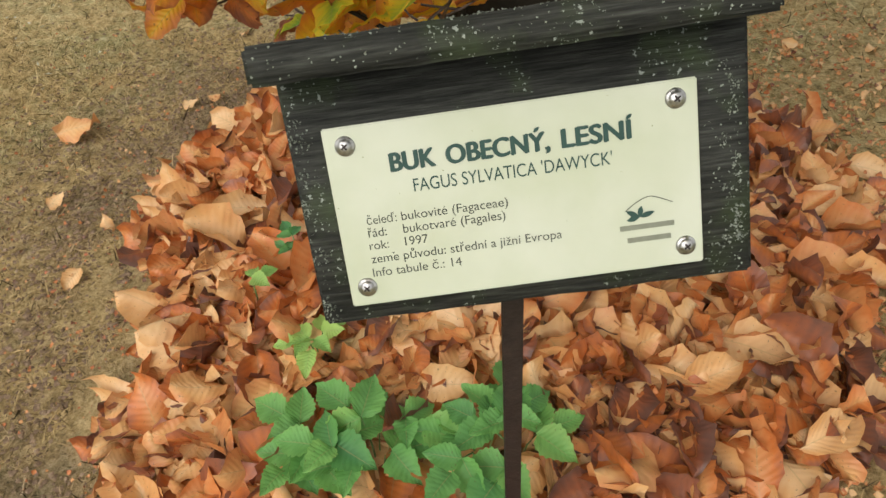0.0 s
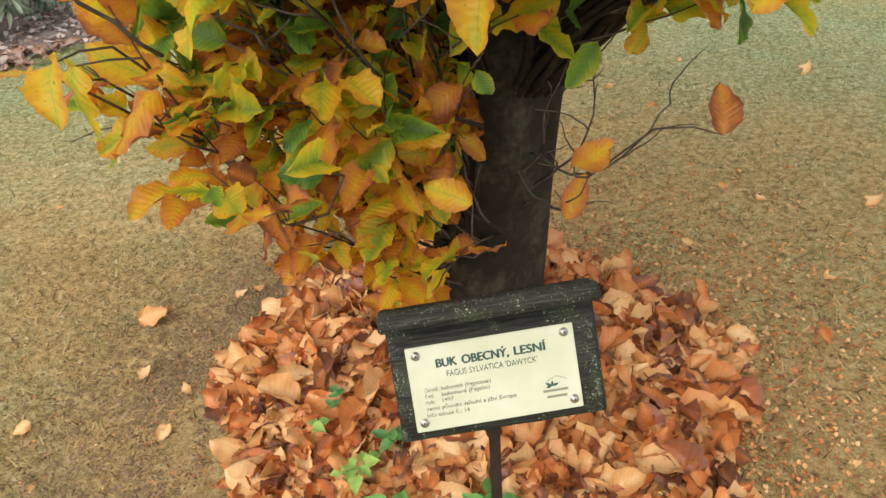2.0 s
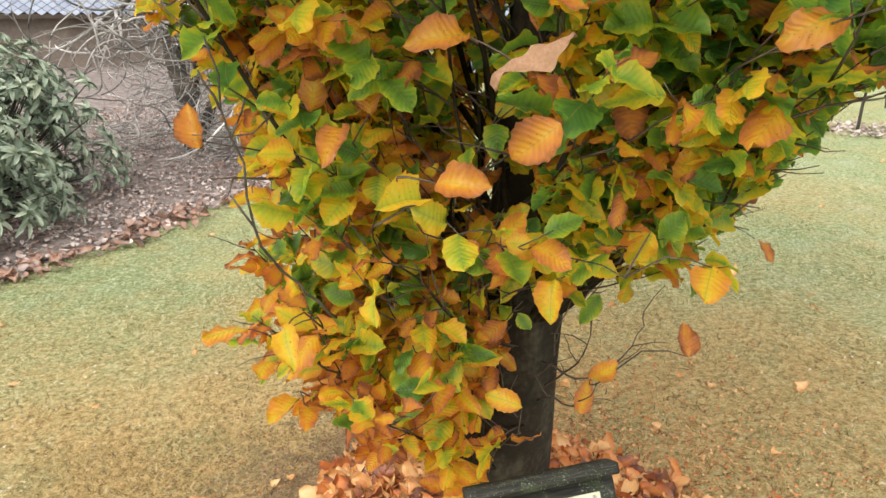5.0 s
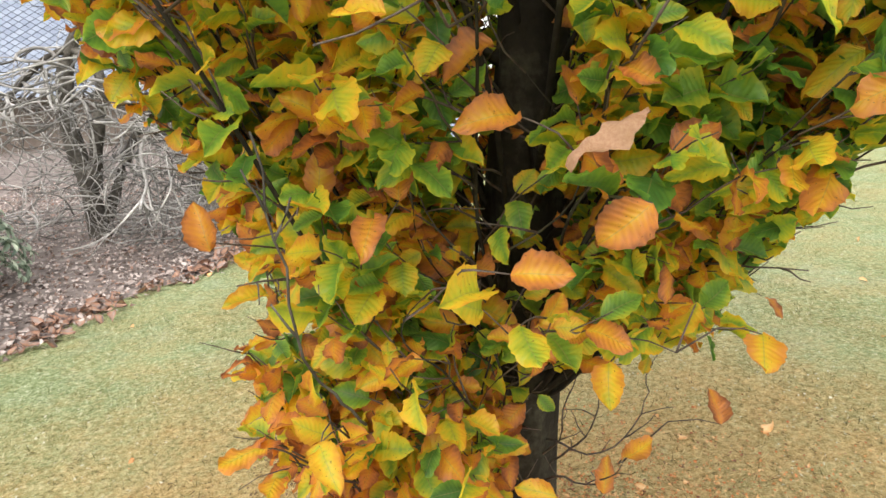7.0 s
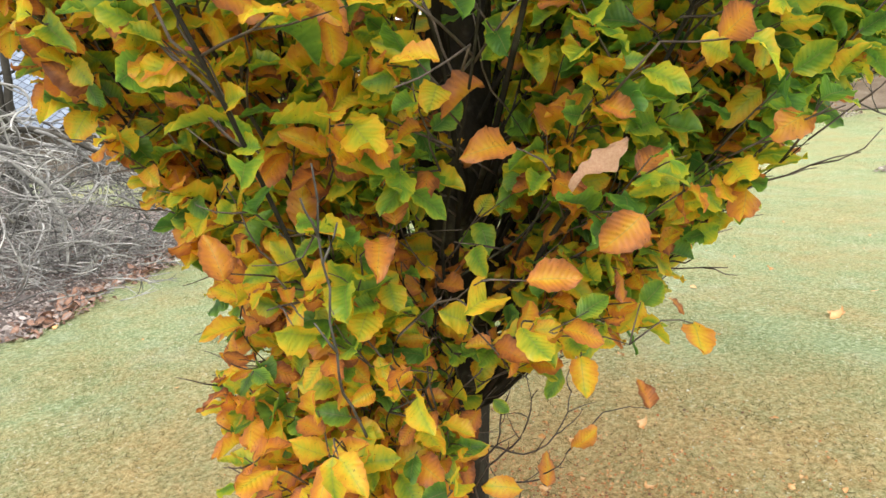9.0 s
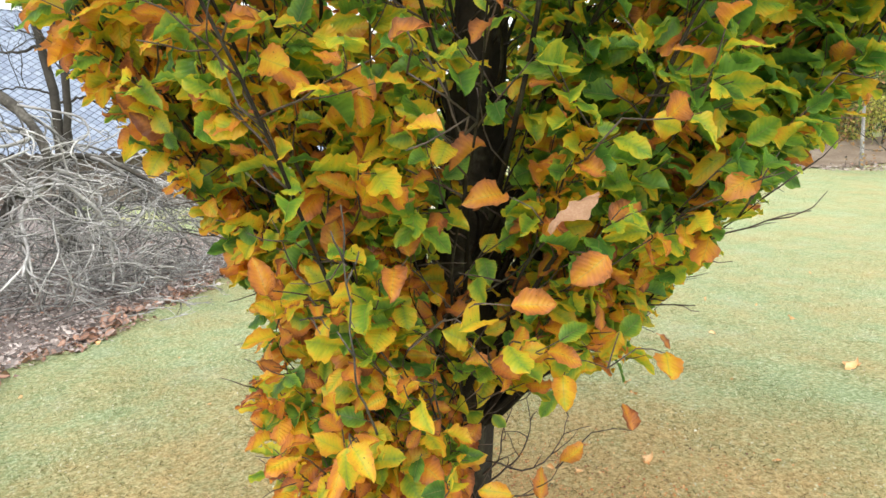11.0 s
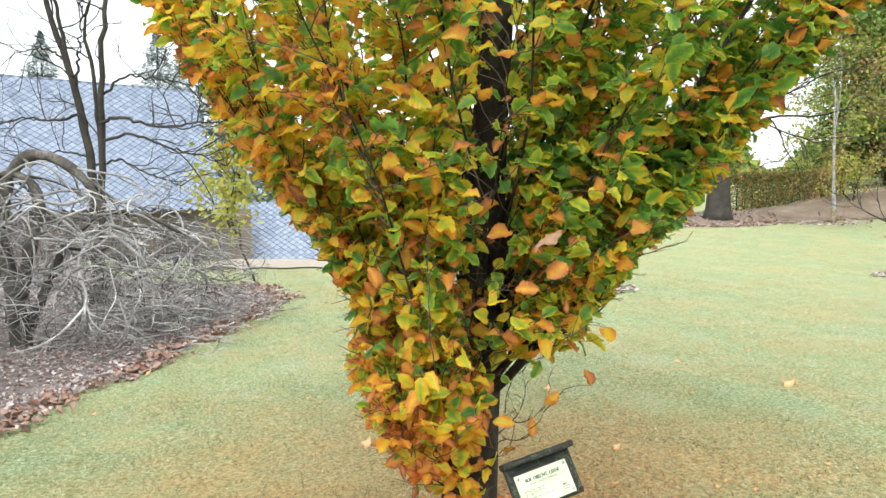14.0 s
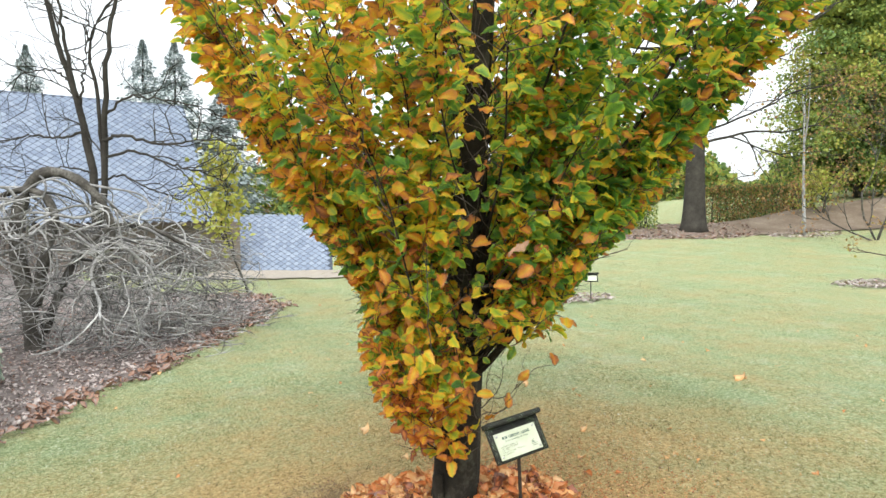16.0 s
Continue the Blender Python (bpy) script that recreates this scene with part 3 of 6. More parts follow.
def trunk_mesh():
    bm = bmesh.new()
    zs, sides = np.linspace(-0.05, 3.6, 64), 28
    rows = []
    for z in zs:
        ax, r = trunk_axis(z), trunk_r(z)
        row = []
        for j in range(sides):
            a = 2 * math.pi * j / sides
            flute = 0.10 * math.sin(3 * a + 0.9 + 0.6 * z) + 0.06 * math.sin(5 * a + 2.2 * z) + 0.10 * noise.noise(Vector((math.cos(a) * 2, math.sin(a) * 2, z * 2.5)))
            flare = 0.25 * max(0, 0.12 - z) / 0.12 * (0.5 + 0.5 * math.sin(4 * a))
            rr = r * (1 + flute + flare)
            row.append(bm.verts.new((ax[0] + rr * math.cos(a), ax[1] + rr * math.sin(a), z)))
        rows.append(row)
    for a, b in zip(rows, rows[1:]):
        for j in range(sides):
            bm.faces.new((a[j], a[(j + 1) % sides], b[(j + 1) % sides], b[j]))
    me = bpy.data.meshes.new("trunk")
    bm.to_mesh(me)
    bm.free()
    return finish(me, M_BARK)


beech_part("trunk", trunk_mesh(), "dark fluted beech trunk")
base = trunk_axis(0)
stub = [base + (-0.098, -0.05, -0.05), base + (-0.108, -0.056, 0.1), base + (-0.113, -0.058, 0.25), base + (-0.113, -0.058, 0.27)]
beech_part("stub", tube_mesh("stub", [(stub, (0.036, 0.030, 0.026, 0.023))], M_BARK, 10), "sawn-off side stem")

limb_paths, twig_paths, pale_paths = [], [], []
L_pos, L_dir, L_nor, L_size, L_hue = [], [], [], [], []


def leaf_at(p, d, nor, size, hue):
    L_pos.append(p), L_dir.append(d), L_nor.append(nor), L_size.append(size), L_hue.append(hue)


def from_axis(p):
    """Distance from the trunk's axis, bearing and outward direction of a place in the crown."""
    ax = trunk_axis(p[2])
    dx, dy = p[0] - ax[0], p[1] - ax[1]
    return math.hypot(dx, dy), math.atan2(dy, dx), unit((dx + 1e-6, dy, 0))


def hue_at(p, far, out, twig_tone):
    """Greener inside and towards +x; yellow to orange low, at the outer tips and towards -x; each twig keeps a tone."""
    rel = far / crown_r(p[2], math.atan2(out[1], out[0]))
    side = out[0] * 0.85 - out[1] * 0.3
    g = float(np.interp(p[2], (0.6, 1.0, 1.4, 2.0), (0.58, 0.455, 0.36, 0.33))) - 0.13 * side + twig_tone + rng.normal(0, 0.17)
    if p[2] > 1.35:
        g += 0.62 * max(0.0, rel - 0.74) * min(1.0, (p[2] - 1.35) / 0.4) + 0.05 * max(0.0, p[2] - 1.9)
    if 1.1 < p[2] < 1.65 and -1.75 < math.atan2(out[1], out[0]) < -0.5:
        g -= 0.06
    dice = rng.random()
    if dice < 0.11 + (0.07 if p[2] < 1.4 else 0.0):
        g = rng.uniform(0.68, 0.9)
    elif dice > 0.84 and p[2] > 0.8:
        g = rng.uniform(0.02, 0.24)
    return float(np.clip(g, 0.02, 0.95))


def before_trunk(p, az):
    """In the narrow gap through which the trunk shows from the path."""
    ax = trunk_axis(p[2])
    return p[2] > 0.9 and -3.0 < az < -0.7 and abs((p[0] - ax[0]) * math.sin(4.25) - (p[1] - ax[1]) * math.cos(4.25)) < 0.085


def bare_spot(p, far, az):
    """Little foliage hangs before the trunk, and hardly any low on its path side."""
    if p[2] < 1.0 and -1.95 < az < 0.1:
        return rng.random() < (0.86 if p[2] < 0.85 else 0.76)
    if p[2] < 0.70 and p[1] < 0.62:
        return True
    if before_trunk(p, az) and rng.random() < 0.6:
        return True
    return far > 0.97 * crown_r(p[2], az)


def crooked(p0, d0, length, step, bend, lift):
    n = max(3, int(length / step))
    pts, d = [np.array(p0, float)], unit(d0)
    for i in range(n):
        d = unit(d + rng.normal(0, bend, 3) + (0, 0, lift))
        pts.append(pts[-1] + d * length / n)
    return pts


def leaves_along(pts, first, tone):
    """Leaves set alternately, left and right, in the flat of the twig."""
    pts = np.array(pts)
    seg = np.linalg.norm(np.diff(pts, axis=0), axis=1)
    run = np.concatenate([[0], np.cumsum(seg)])
    length, s, sgn = run[-1], first, 1 if rng.random() < 0.5 else -1
    roll = rng.normal(0, 0.35)
    while s <= length + 1e-6:
        p = np.array([np.interp(s, run, pts[:, c]) for c in range(3)])
        i = min(int(np.searchsorted(run, s, "right")) - 1, len(seg) - 1)
        t = unit(pts[i + 1] - pts[i])
        far, az, out = from_axis(p)
        end = s > length - 0.02
        lat = unit(np.cross(t, (0, 0, 1)) + (0, 0, roll))
        dr = unit(t * (1.0 if end else 0.6) + lat * sgn * (0.15 if end else 0.8) + out * 0.25 + (0, 0, -0.22) + rng.normal(0, 0.22, 3))
        nor = unit(out * rng.uniform(0.25, 1.0) + np.array((0, 0, 0.95)) + rng.normal(0, 0.5, 3))
        if not bare_spot(p + dr * 0.045, *from_axis(p + dr * 0.045)[:2]):
            leaf_at(p + dr * 0.007, dr, nor, float(np.clip(rng.normal(0.057, 0.0115), 0.030, 0.080)), hue_at(p, far, out, tone))
        s += rng.uniform(0.022, 0.036)
        sgn = -sgn


def spray(p0, d0, length, r=0.0018):
    pts = crooked(p0, d0, length, 0.03, 0.15, 0.05)
    if before_trunk(pts[-1], from_axis(pts[-1])[1]) and rng.random() < 0.55:
        return
    twig_paths.append((pts, np.linspace(r, 0.0008, len(pts))))
    leaves_along(pts, 0.02, rng.normal(0, 0.08))


def side_branch(p0, d0, length, r):
    """A branch off a limb: it zigzags, bears leaves near its end and short leafy sprays along it."""
    pts = crooked(p0, d0, length, 0.035, 0.17, 0.07)
    az = from_axis(pts[-1])[1]
    if rng.random() < (0.5 if before_trunk(pts[-1], az) else 0.8 if pts[-1][2] < 0.9 and -1.9 < az < 0.1 else 0.0):
        return
    twig_paths.append((pts, np.linspace(r, 0.0011, len(pts))))
    leaves_along(pts, 0.35 * length, rng.normal(0, 0.1))
    for i in range(1, len(pts) - 1):
        if rng.random() < 0.5:
            t = unit(pts[i + 1] - pts[i])
            _, _, out = from_axis(pts[i])
            spray(pts[i], t * 0.6 + np.cross(t, (0, 0, 1)) * rng.choice((-1, 1)) * 0.8 + out * 0.3 + rng.normal(0, 0.25, 3), rng.uniform(0.04, 0.12))


def limb(z0, z1, az, f, r0, gap=0.12, start=0.12, outward=0.9):
    """A limb that leaves the trunk, swings upward in uneven bends and ends inside the crown's outline."""
    n = 26
    pts = []
    f1, f2, a1, a2 = rng.uniform(4, 7), rng.uniform(9, 14), rng.uniform(0, 6.28), rng.uniform(0, 6.28)
    sway, reach = rng.uniform(0.03, 0.075), f * crown_r(z1, az)
    d0 = trunk_r(z0) * 0.55
    for i in range(n + 1):
        s = i / n
        z = z0 + (z1 - z0) * s
        ax = trunk_axis(z)
        d = d0 + (reach - d0) * s ** outward + 0.6 * sway * math.sin(f1 * s + a2) * s
        w = (sway * math.sin(f1 * s + a1) + 0.35 * sway * math.sin(f2 * s + a2)) * min(1.0, 3 * s)
        pts.append(np.array((ax[0] + d * math.cos(az) - w * math.sin(az), ax[1] + d * math.sin(az) + w * math.cos(az), z + 0.012 * math.sin(f2 * s + a1))))
    limb_paths.append((pts, r0 * (1 - 0.86 * np.linspace(0, 1, n + 1) ** 0.75)))
    seg = [np.linalg.norm(pts[i + 1] - pts[i]) for i in range(n)]
    total, walked, nxt = sum(seg), 0.0, start * sum(seg)
    for i in range(n):
        while nxt <= walked + seg[i]:
            q = pts[i] + (pts[i + 1] - pts[i]) * ((nxt - walked) / seg[i])
            t = unit(pts[i + 1] - pts[i])
            far, a, out = from_axis(q)
            tang = np.array((-out[1], out[0], 0))
            d = t * 0.55 + out * rng.uniform(0.0, 0.7) + tang * rng.normal(0, 0.8) + np.array((0, 0, rng.uniform(-0.05, 0.4)))
            room = crown_r(q[2] + 0.1, a) - far
            side_branch(q, d, float(np.clip(rng.uniform(0.10, 0.30) * (1.2 - 0.5 * nxt / total), 0.06, max(0.07, room + 0.08))), 0.0026)
            nxt += gap * rng.uniform(0.6, 1.4)
        walked += seg[i]
    side_branch(pts[-1], unit(pts[-1] - pts[-2]), 0.16, 0.002)


# the limbs of the crown, spread evenly round the trunk and up its height
for i in range(62):
    az = (i * 2.39996 + rng.normal(0, 0.15) + math.pi) % (2 * math.pi) - math.pi
    z1 = 0.95 + 2.55 * (i + 0.5) / 62
    f = 0.50 + 0.46 * math.sqrt(rng.random())
    z0 = float(np.clip(z1 - f * crown_r(z1, az) * rng.uniform(1.15, 1.9), rng.uniform(0.72, 1.15) if -1.95 < az < 0.4 else rng.uniform(0.42, 0.7), 2.5))
    stout = (rng.uniform(0.009, 0.016) if z1 > 1.6 else rng.uniform(0.006, 0.010)) * (0.6 if -2.7 < az < -1.2 else 1.0) * (0.65 if z0 < 0.72 else 1.0)
    limb(z0, z1, az, f, stout, 0.12 if z1 < 1.4 else 0.08 if z1 < 1.9 else 0.06, outward=rng.uniform(0.75, 1.1))
# steep stems close to the outline on the sides seen against the lawn and sky
for i in range(36):
    az = (2.75 if i % 2 else -0.75) + rng.normal(0, 0.28)
    z1 = 1.25 + 1.75 * (i + 0.5) / 36
    limb(float(np.clip(z1 - crown_r(z1, az) * rng.uniform(1.2, 1.6), 0.72, 1.8)), z1, az, rng.uniform(0.80, 0.92), rng.uniform(0.005, 0.009), 0.07, 0.25)
# low leafy shoots that spread towards the path and the bed
for i in range(20):
    az = -2.62 + 0.62 * (2 * ((i * 0.618) % 1.0) - 1) + rng.normal(0, 0.06)
    z1 = 0.56 + 0.85 * (i + 0.5) / 20
    limb(rng.uniform(0.26, 0.36) + 0.25 * i / 20, z1, az, rng.uniform(0.6, 0.86), 0.0046, 0.085, 0.2, 0.85)
# shoots on the path side above the bare trunk
for i in range(9):
    az = -1.35 + 0.75 * (2 * ((i * 0.618) % 1.0) - 1)
    z1 = 1.12 + 0.5 * (i + 0.5) / 9
    limb(rng.uniform(0.6, 0.9), z1, az, rng.uniform(0.7, 0.96), 0.0055, 0.11, 0.35)
# steep inner limbs beside the trunk
for i in range(34):
    az, z1 = i * 2.39996, 1.7 + 1.4 * (i + 0.5) / 34
    limb(z1 - rng.uniform(0.7, 1.1), z1, (az + math.pi) % (2 * math.pi) - math.pi, rng.uniform(0.2, 0.6), rng.uniform(0.006, 0.010) * (0.7 if 0.9 < (az % 6.2832) - 2.7 < 2.4 else 1.0), 0.062, 0.2)
# the crown's top
for i in range(14):
    z1 = 3.1 + 0.75 * (i + 0.5) / 14
    limb(z1 - rng.uniform(0.6, 0.9), z1, (i * 2.39996 + math.pi) % (2 * math.pi) - math.pi, rng.uniform(0.1, 0.7), rng.uniform(0.005, 0.008), 0.085, 0.2)
# dense short growth close to the outline
for i in range(170):
    z, az = 0.62 + 1.75 * rng.random() ** 0.9, rng.uniform(-math.pi, math.pi)
    if -1.9 < az < 0.2 and z < 0.95 or 0.2 < az < 2.0 and rng.random() < 0.6:
        continue
    far = crown_r(z, az) * rng.uniform(0.72, 0.92)
    ax = trunk_axis(z)
    q = ax + np.array((far * math.cos(az), far * math.sin(az), 0))
    out = np.array((math.cos(az), math.sin(az), 0))
    near = min((p for pts, _ in limb_paths for p in pts[6::3]), key=lambda p: float((p[0] - q[0]) ** 2 + (p[1] - q[1]) ** 2 + (p[2] - q[2] + 0.12) ** 2))
    twig_paths.append(([near, near * 0.5 + q * 0.5 + rng.normal(0, 0.012, 3) - (0, 0, 0.015), q], (0.0026, 0.0022, 0.0018)))
    side_branch(q, out * 0.6 + rng.normal(0, 0.4, 3) + (0, 0, 0.35), rng.uniform(0.07, 0.14), 0.0018)
# upright suckers against the trunk's path side
for a, r, top in ((-2.35, 0.15, 1.15), (-2.15, 0.13, 0.9), (-2.6, 0.17, 1.3), (-1.95, 0.125, 0.75)):
    zs = np.linspace(0.28, top, 16)
    line = [trunk_axis(z) + (r * (0.75 + 0.3 * (z - 0.28)) * math.cos(a + 0.12 * math.sin(7 * z)), r * (0.75 + 0.3 * (z - 0.28)) * math.sin(a + 0.12 * math.sin(7 * z)), 0) for z in zs]
    limb_paths.append((line, np.linspace(0.0085, 0.003, 16)))
    for q in line[9::2]:
        _, _, out = from_axis(q)
        side_branch(q, out * 0.5 + rng.normal(0, 0.5, 3) + (0, 0, 0.4), rng.uniform(0.06, 0.16), 0.002)
# a bare grey shoot that stands before the leaves
foot, knee, tip = (-0.25, 0.48, 0.95), (-0.335, 0.335, 1.12), (-0.367, 0.276, 1.39)
at = np.linspace(0, 2, 15)
line = np.stack([np.interp(at, (0, 1, 2), (foot[c], knee[c], tip[c])) for c in range(3)], 1) + rng.normal(0, 0.003, (15, 3))
pale_paths.append((list(line), np.linspace(0.0025, 0.0013, 15)))
for k, sgn in ((11, 1), (12, -1), (8, -1)):
    fork = crooked(line[k], (0.5 * sgn, -0.1, 0.8), 0.05, 0.02, 0.1, 0.1)
    pale_paths.append((fork, np.linspace(0.002, 0.0012, len(fork))))
# the bare-tipped twigs beside the trunk
for az, z0, ln in ((-1.05, 0.50, 0.32), (-0.8, 0.54, 0.33), (-1.2, 0.58, 0.30), (-0.95, 0.62, 0.34)):
    p = trunk_axis(z0) + 0.08 * np.array((math.cos(az), math.sin(az), 0))
    pts = crooked(p, (math.cos(az), math.sin(az), 0.5), ln, 0.03, 0.2, 0.1)
    twig_paths.append((pts, np.linspace(0.0036, 0.0012, len(pts))))
    for q in pts[3::2]:
        a = az + rng.normal(0, 0.8)
        tip = crooked(q, (math.cos(a), math.sin(a), 0.8), rng.uniform(0.05, 0.13), 0.02, 0.2, 0.08)
        twig_paths.append((tip, np.linspace(0.0019, 0.0009, len(tip))))

# leaves that stand out, each on a twig of its own: place and hue
SINGLE = ((-0.239, 0.411, 1.255, 0.80), (-0.007, 0.185, 1.285, 0.78), (-0.097, 0.340, 1.393, 0.77), (-0.148, 0.299, 1.198, 0.47), (-0.195, 0.412, 1.012, 0.45), (-0.083, 0.225, 1.232, 0.80),
          (-0.316, 0.368, 0.969, 0.55), (-0.186, 0.481, 1.309, 0.80), (-0.442, 0.486, 1.260, 0.80), (0.241, 0.260, 1.310, 0.62), (-0.242, 0.486, 1.136, 0.45), (0.021, 0.443, 1.106, 0.67),
          (0.057, 0.346, 1.104, 0.76), (0.060, 0.352, 1.029, 0.60), (-0.078, 0.279, 1.126, 0.38), (0.282, 0.331, 1.058, 0.62), (-0.330, 0.420, 0.930, 0.42), (0.041, 0.557, 0.743, 0.60),
          (-0.424, 0.469, 0.943, 0.66), (0.236, 0.687, 0.654, 0.76), (0.210, 0.402, 1.080, 0.48), (0.254, 0.371, 1.209, 0.62), (0.367, 0.542, 0.859, 0.86), (0.214, 0.540, 0.792, 0.76))
joints = np.array([q for pts, _ in twig_paths + limb_paths for q in pts])
for x, y, z, hue in SINGLE:
    mid = np.array((x, y, z))
    root = joints[np.argmin(np.linalg.norm(joints - mid + (0, 0, 0.06), axis=1))]
    _, _, out = from_axis(mid)
    d = unit(0.5 * unit(mid - root) + out * 0.3 + rng.normal(0, 0.5, 3))
    size = rng.uniform(0.060, 0.072)
    tip = mid - d * size * 0.5
    sag = 0.12 * np.linalg.norm(tip - root) * rng.normal(0, 1, 3)
    twig_paths.append(([root, root * 0.65 + tip * 0.35 + sag, root * 0.3 + tip * 0.7 + sag * 0.6, tip], (0.002, 0.0017, 0.0014, 0.001)))
    leaf_at(tip, d, unit(out * 0.8 + (0, 0, 0.55) + rng.normal(0, 0.25, 3)), size, hue)

L_pos, L_dir, L_nor, L_size, L_hue = (np.array(a) for a in (L_pos, L_dir, L_nor, L_size, L_hue))
LEAF = [leaf_shape(13, 0.34 + 0.03 * math.sin(9 * d), f, d, c, w * 1.05, 0.05, pk, 0.008, 0.66, b, 4) for f, d, c, w, pk, b in
        ((0.05, 0.15, 0.05, 0.035, 0.92, 0.05), (0.10, 0.32, -0.08, 0.045, 0.88, -0.08), (-0.08, 0.10, 0.10, 0.045, 0.98, 0.1), (0.14, 0.45, 0.10, 0.05, 0.90, -0.04), (0.04, -0.18, -0.10, 0.05, 0.92, 0.07),
         (0.18, 0.22, 0.06, 0.04, 0.94, -0.12), (0.26, 0.12, -0.08, 0.055, 0.92, 0.03), (-0.12, 0.35, 0.12, 0.05, 0.9, 0.06), (0.34, 0.3, 0.05, 0.06, 0.95, 0.1), (-0.05, 0.55, -0.12, 0.06, 0.9, -0.1))]
L_mat = frames_from(L_pos, L_dir, L_nor, L_size)
L_mat[:, :3, 1] *= rng.uniform(0.82, 1.12, len(L_pos))[:, None]
L_which = rng.integers(0, len(LEAF), len(L_pos))
LIGHT = [leaf_shape(6, 0.345, f, d, c * 1.1, 0.05, 0.05, 0.91, 0.008, 0.66, b) for f, d, c, b in ((0.05, 0.15, 0.05, 0.05), (0.12, 0.35, -0.08, -0.08), (-0.08, 0.1, 0.1, 0.1), (0.2, 0.2, 0.06, -0.06))]
back = (L_pos[:, 2] > 2.1) | (L_pos[:, 1] > 1.1)
front = (L_pos[:, 1] < 0.72) & (L_pos[:, 2] < 1.75)
score = np.where(front, rng.random(len(L_pos)), 2.0)
score[-len(SINGLE):] = -1
chosen = np.argsort(score)[:300]
rest = np.ones(len(L_pos), bool)
rest[chosen] = False
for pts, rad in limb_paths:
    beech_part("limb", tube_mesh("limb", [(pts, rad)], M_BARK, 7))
beech_part("twig_growth", tube_mesh("twig_growth", twig_paths, M_TWIG, 3), "thin dark twigs", "stuff")
for line, rad in pale_paths:
    beech_part("bare_shoot", tube_mesh("bare_shoot", [(line, rad)], M_SHRUBWOOD, 5), "thin grey leafless shoot")
beech_part("foliage", swarm("foliage", LEAF + LIGHT, L_mat[rest], np.where(back, len(LEAF) + L_which % len(LIGHT), L_which)[rest], L_hue[rest], M_LEAF), "green to orange autumn beech leaves", "stuff")
bank = {}
for i in chosen:
    key = (int(L_which[i]), round(float(L_hue[i]) * 24) / 24)
    if key not in bank:
        bank[key] = leaf_mesh("leaf", LEAF[key[0]], M_LEAF, key[1])
    ob = beech_part("leaf", bank[key])
    ob.matrix_basis = Matrix(L_mat[i].tolist())


# a withered oak leaf caught in the twigs
def oak_leaf_mesh():
    bm = bmesh.new()
    rows = []
    for i in range(15):
        u = i / 14
        w = (0.025 + 0.135 * math.sin(math.pi * u ** 1.25)) * (1 + 0.22 * math.sin(u * 24.0))
        row = [bm.verts.new((u, s * w, 0.10 * abs(s) * math.sin(7 * u) - 0.2 * u * u + 0.06 * math.sin(11 * u + s))) for s in (-1, -0.5, 0, 0.5, 1)]
        rows.append(row)
    for a, b in zip(rows, rows[1:]):
        for j in range(4):
            bm.faces.new((a[j], a[j + 1], b[j + 1], b[j]))
    me = bpy.data.meshes.new("oak_leaf")
    bm.to_mesh(me)
    bm.free()
    return finish(me, M_DEADLEAF)


M_DEADLEAF = plain("withered_oak_leaf", [(0.3, (0.25, 0.13, 0.075)), (0.7, (0.40, 0.25, 0.155))], 30.0, 0.7, 0.3, 300.0)
oak = new("oak_leaf", oak_leaf_mesh())
oak.matrix_world = Matrix(frames_from(np.array([(-0.048, 0.24, 1.338)]), np.array([(0.112, -0.024, 0.10)]), np.array([(-0.75, -0.55, 0.35)]), np.array([0.105]))[0].tolist())
tagged(oak, "withered pale brown oak leaf caught in beech twigs", "leaf")

# ---- fallen leaves round the trunk ----
rng = np.random.default_rng(3)
CURLED = ((0.33, 0.05, 0.10, 0.10, 0.035, 0.06), (0.33, -0.10, -0.15, 0.16, 0.045, -0.1), (0.31, 0.16, 0.14, 0.12, 0.045, 0.08), (0.34, 0.03, 0.22, -0.14, 0.04, -0.05), (0.30, 0.30, -0.12, 0.14, 0.05, 0.1),
          (0.33, 0.02, 0.06, 0.05, 0.03, 0.0), (0.32, -0.16, 0.18, 0.22, 0.045, -0.08), (0.32, 0.08, 0.3, 0.16, 0.05, 0.12))
FALLEN = [leaf_shape(9, w, f * 1.2, d * 1.2, c * 1.25, wv * 1.2, 0.045, 0.9, 0.012, 0.62, b, 4) for w, f, d, c, wv, b in CURLED]
SPARSE = [leaf_shape(4, w, f, d, c, wv, 0.04, 0.87, 0.015, 0.68, b, 2) for w, f, d, c, wv, b in CURLED]


def scatter_fallen(x, y, z, tilt, size, tone=0.40):
    n = len(x)
    a = rng.uniform(0, 2 * np.pi, n)
    nor = np.stack([rng.normal(0, tilt, n), rng.normal(0, tilt, n), np.ones(n)], 1)
    nor[rng.random(n) < 0.35] *= (1, 1, -1)
    along = np.stack([np.cos(a), np.sin(a), rng.normal(0, tilt * 0.6, n)], 1)
    hue = np.clip(rng.normal(tone, 0.36, n), 0.02, 0.98)
    return frames_from(np.stack([x, y, z], 1), along, nor, size), rng.integers(0, len(FALLEN), n), hue


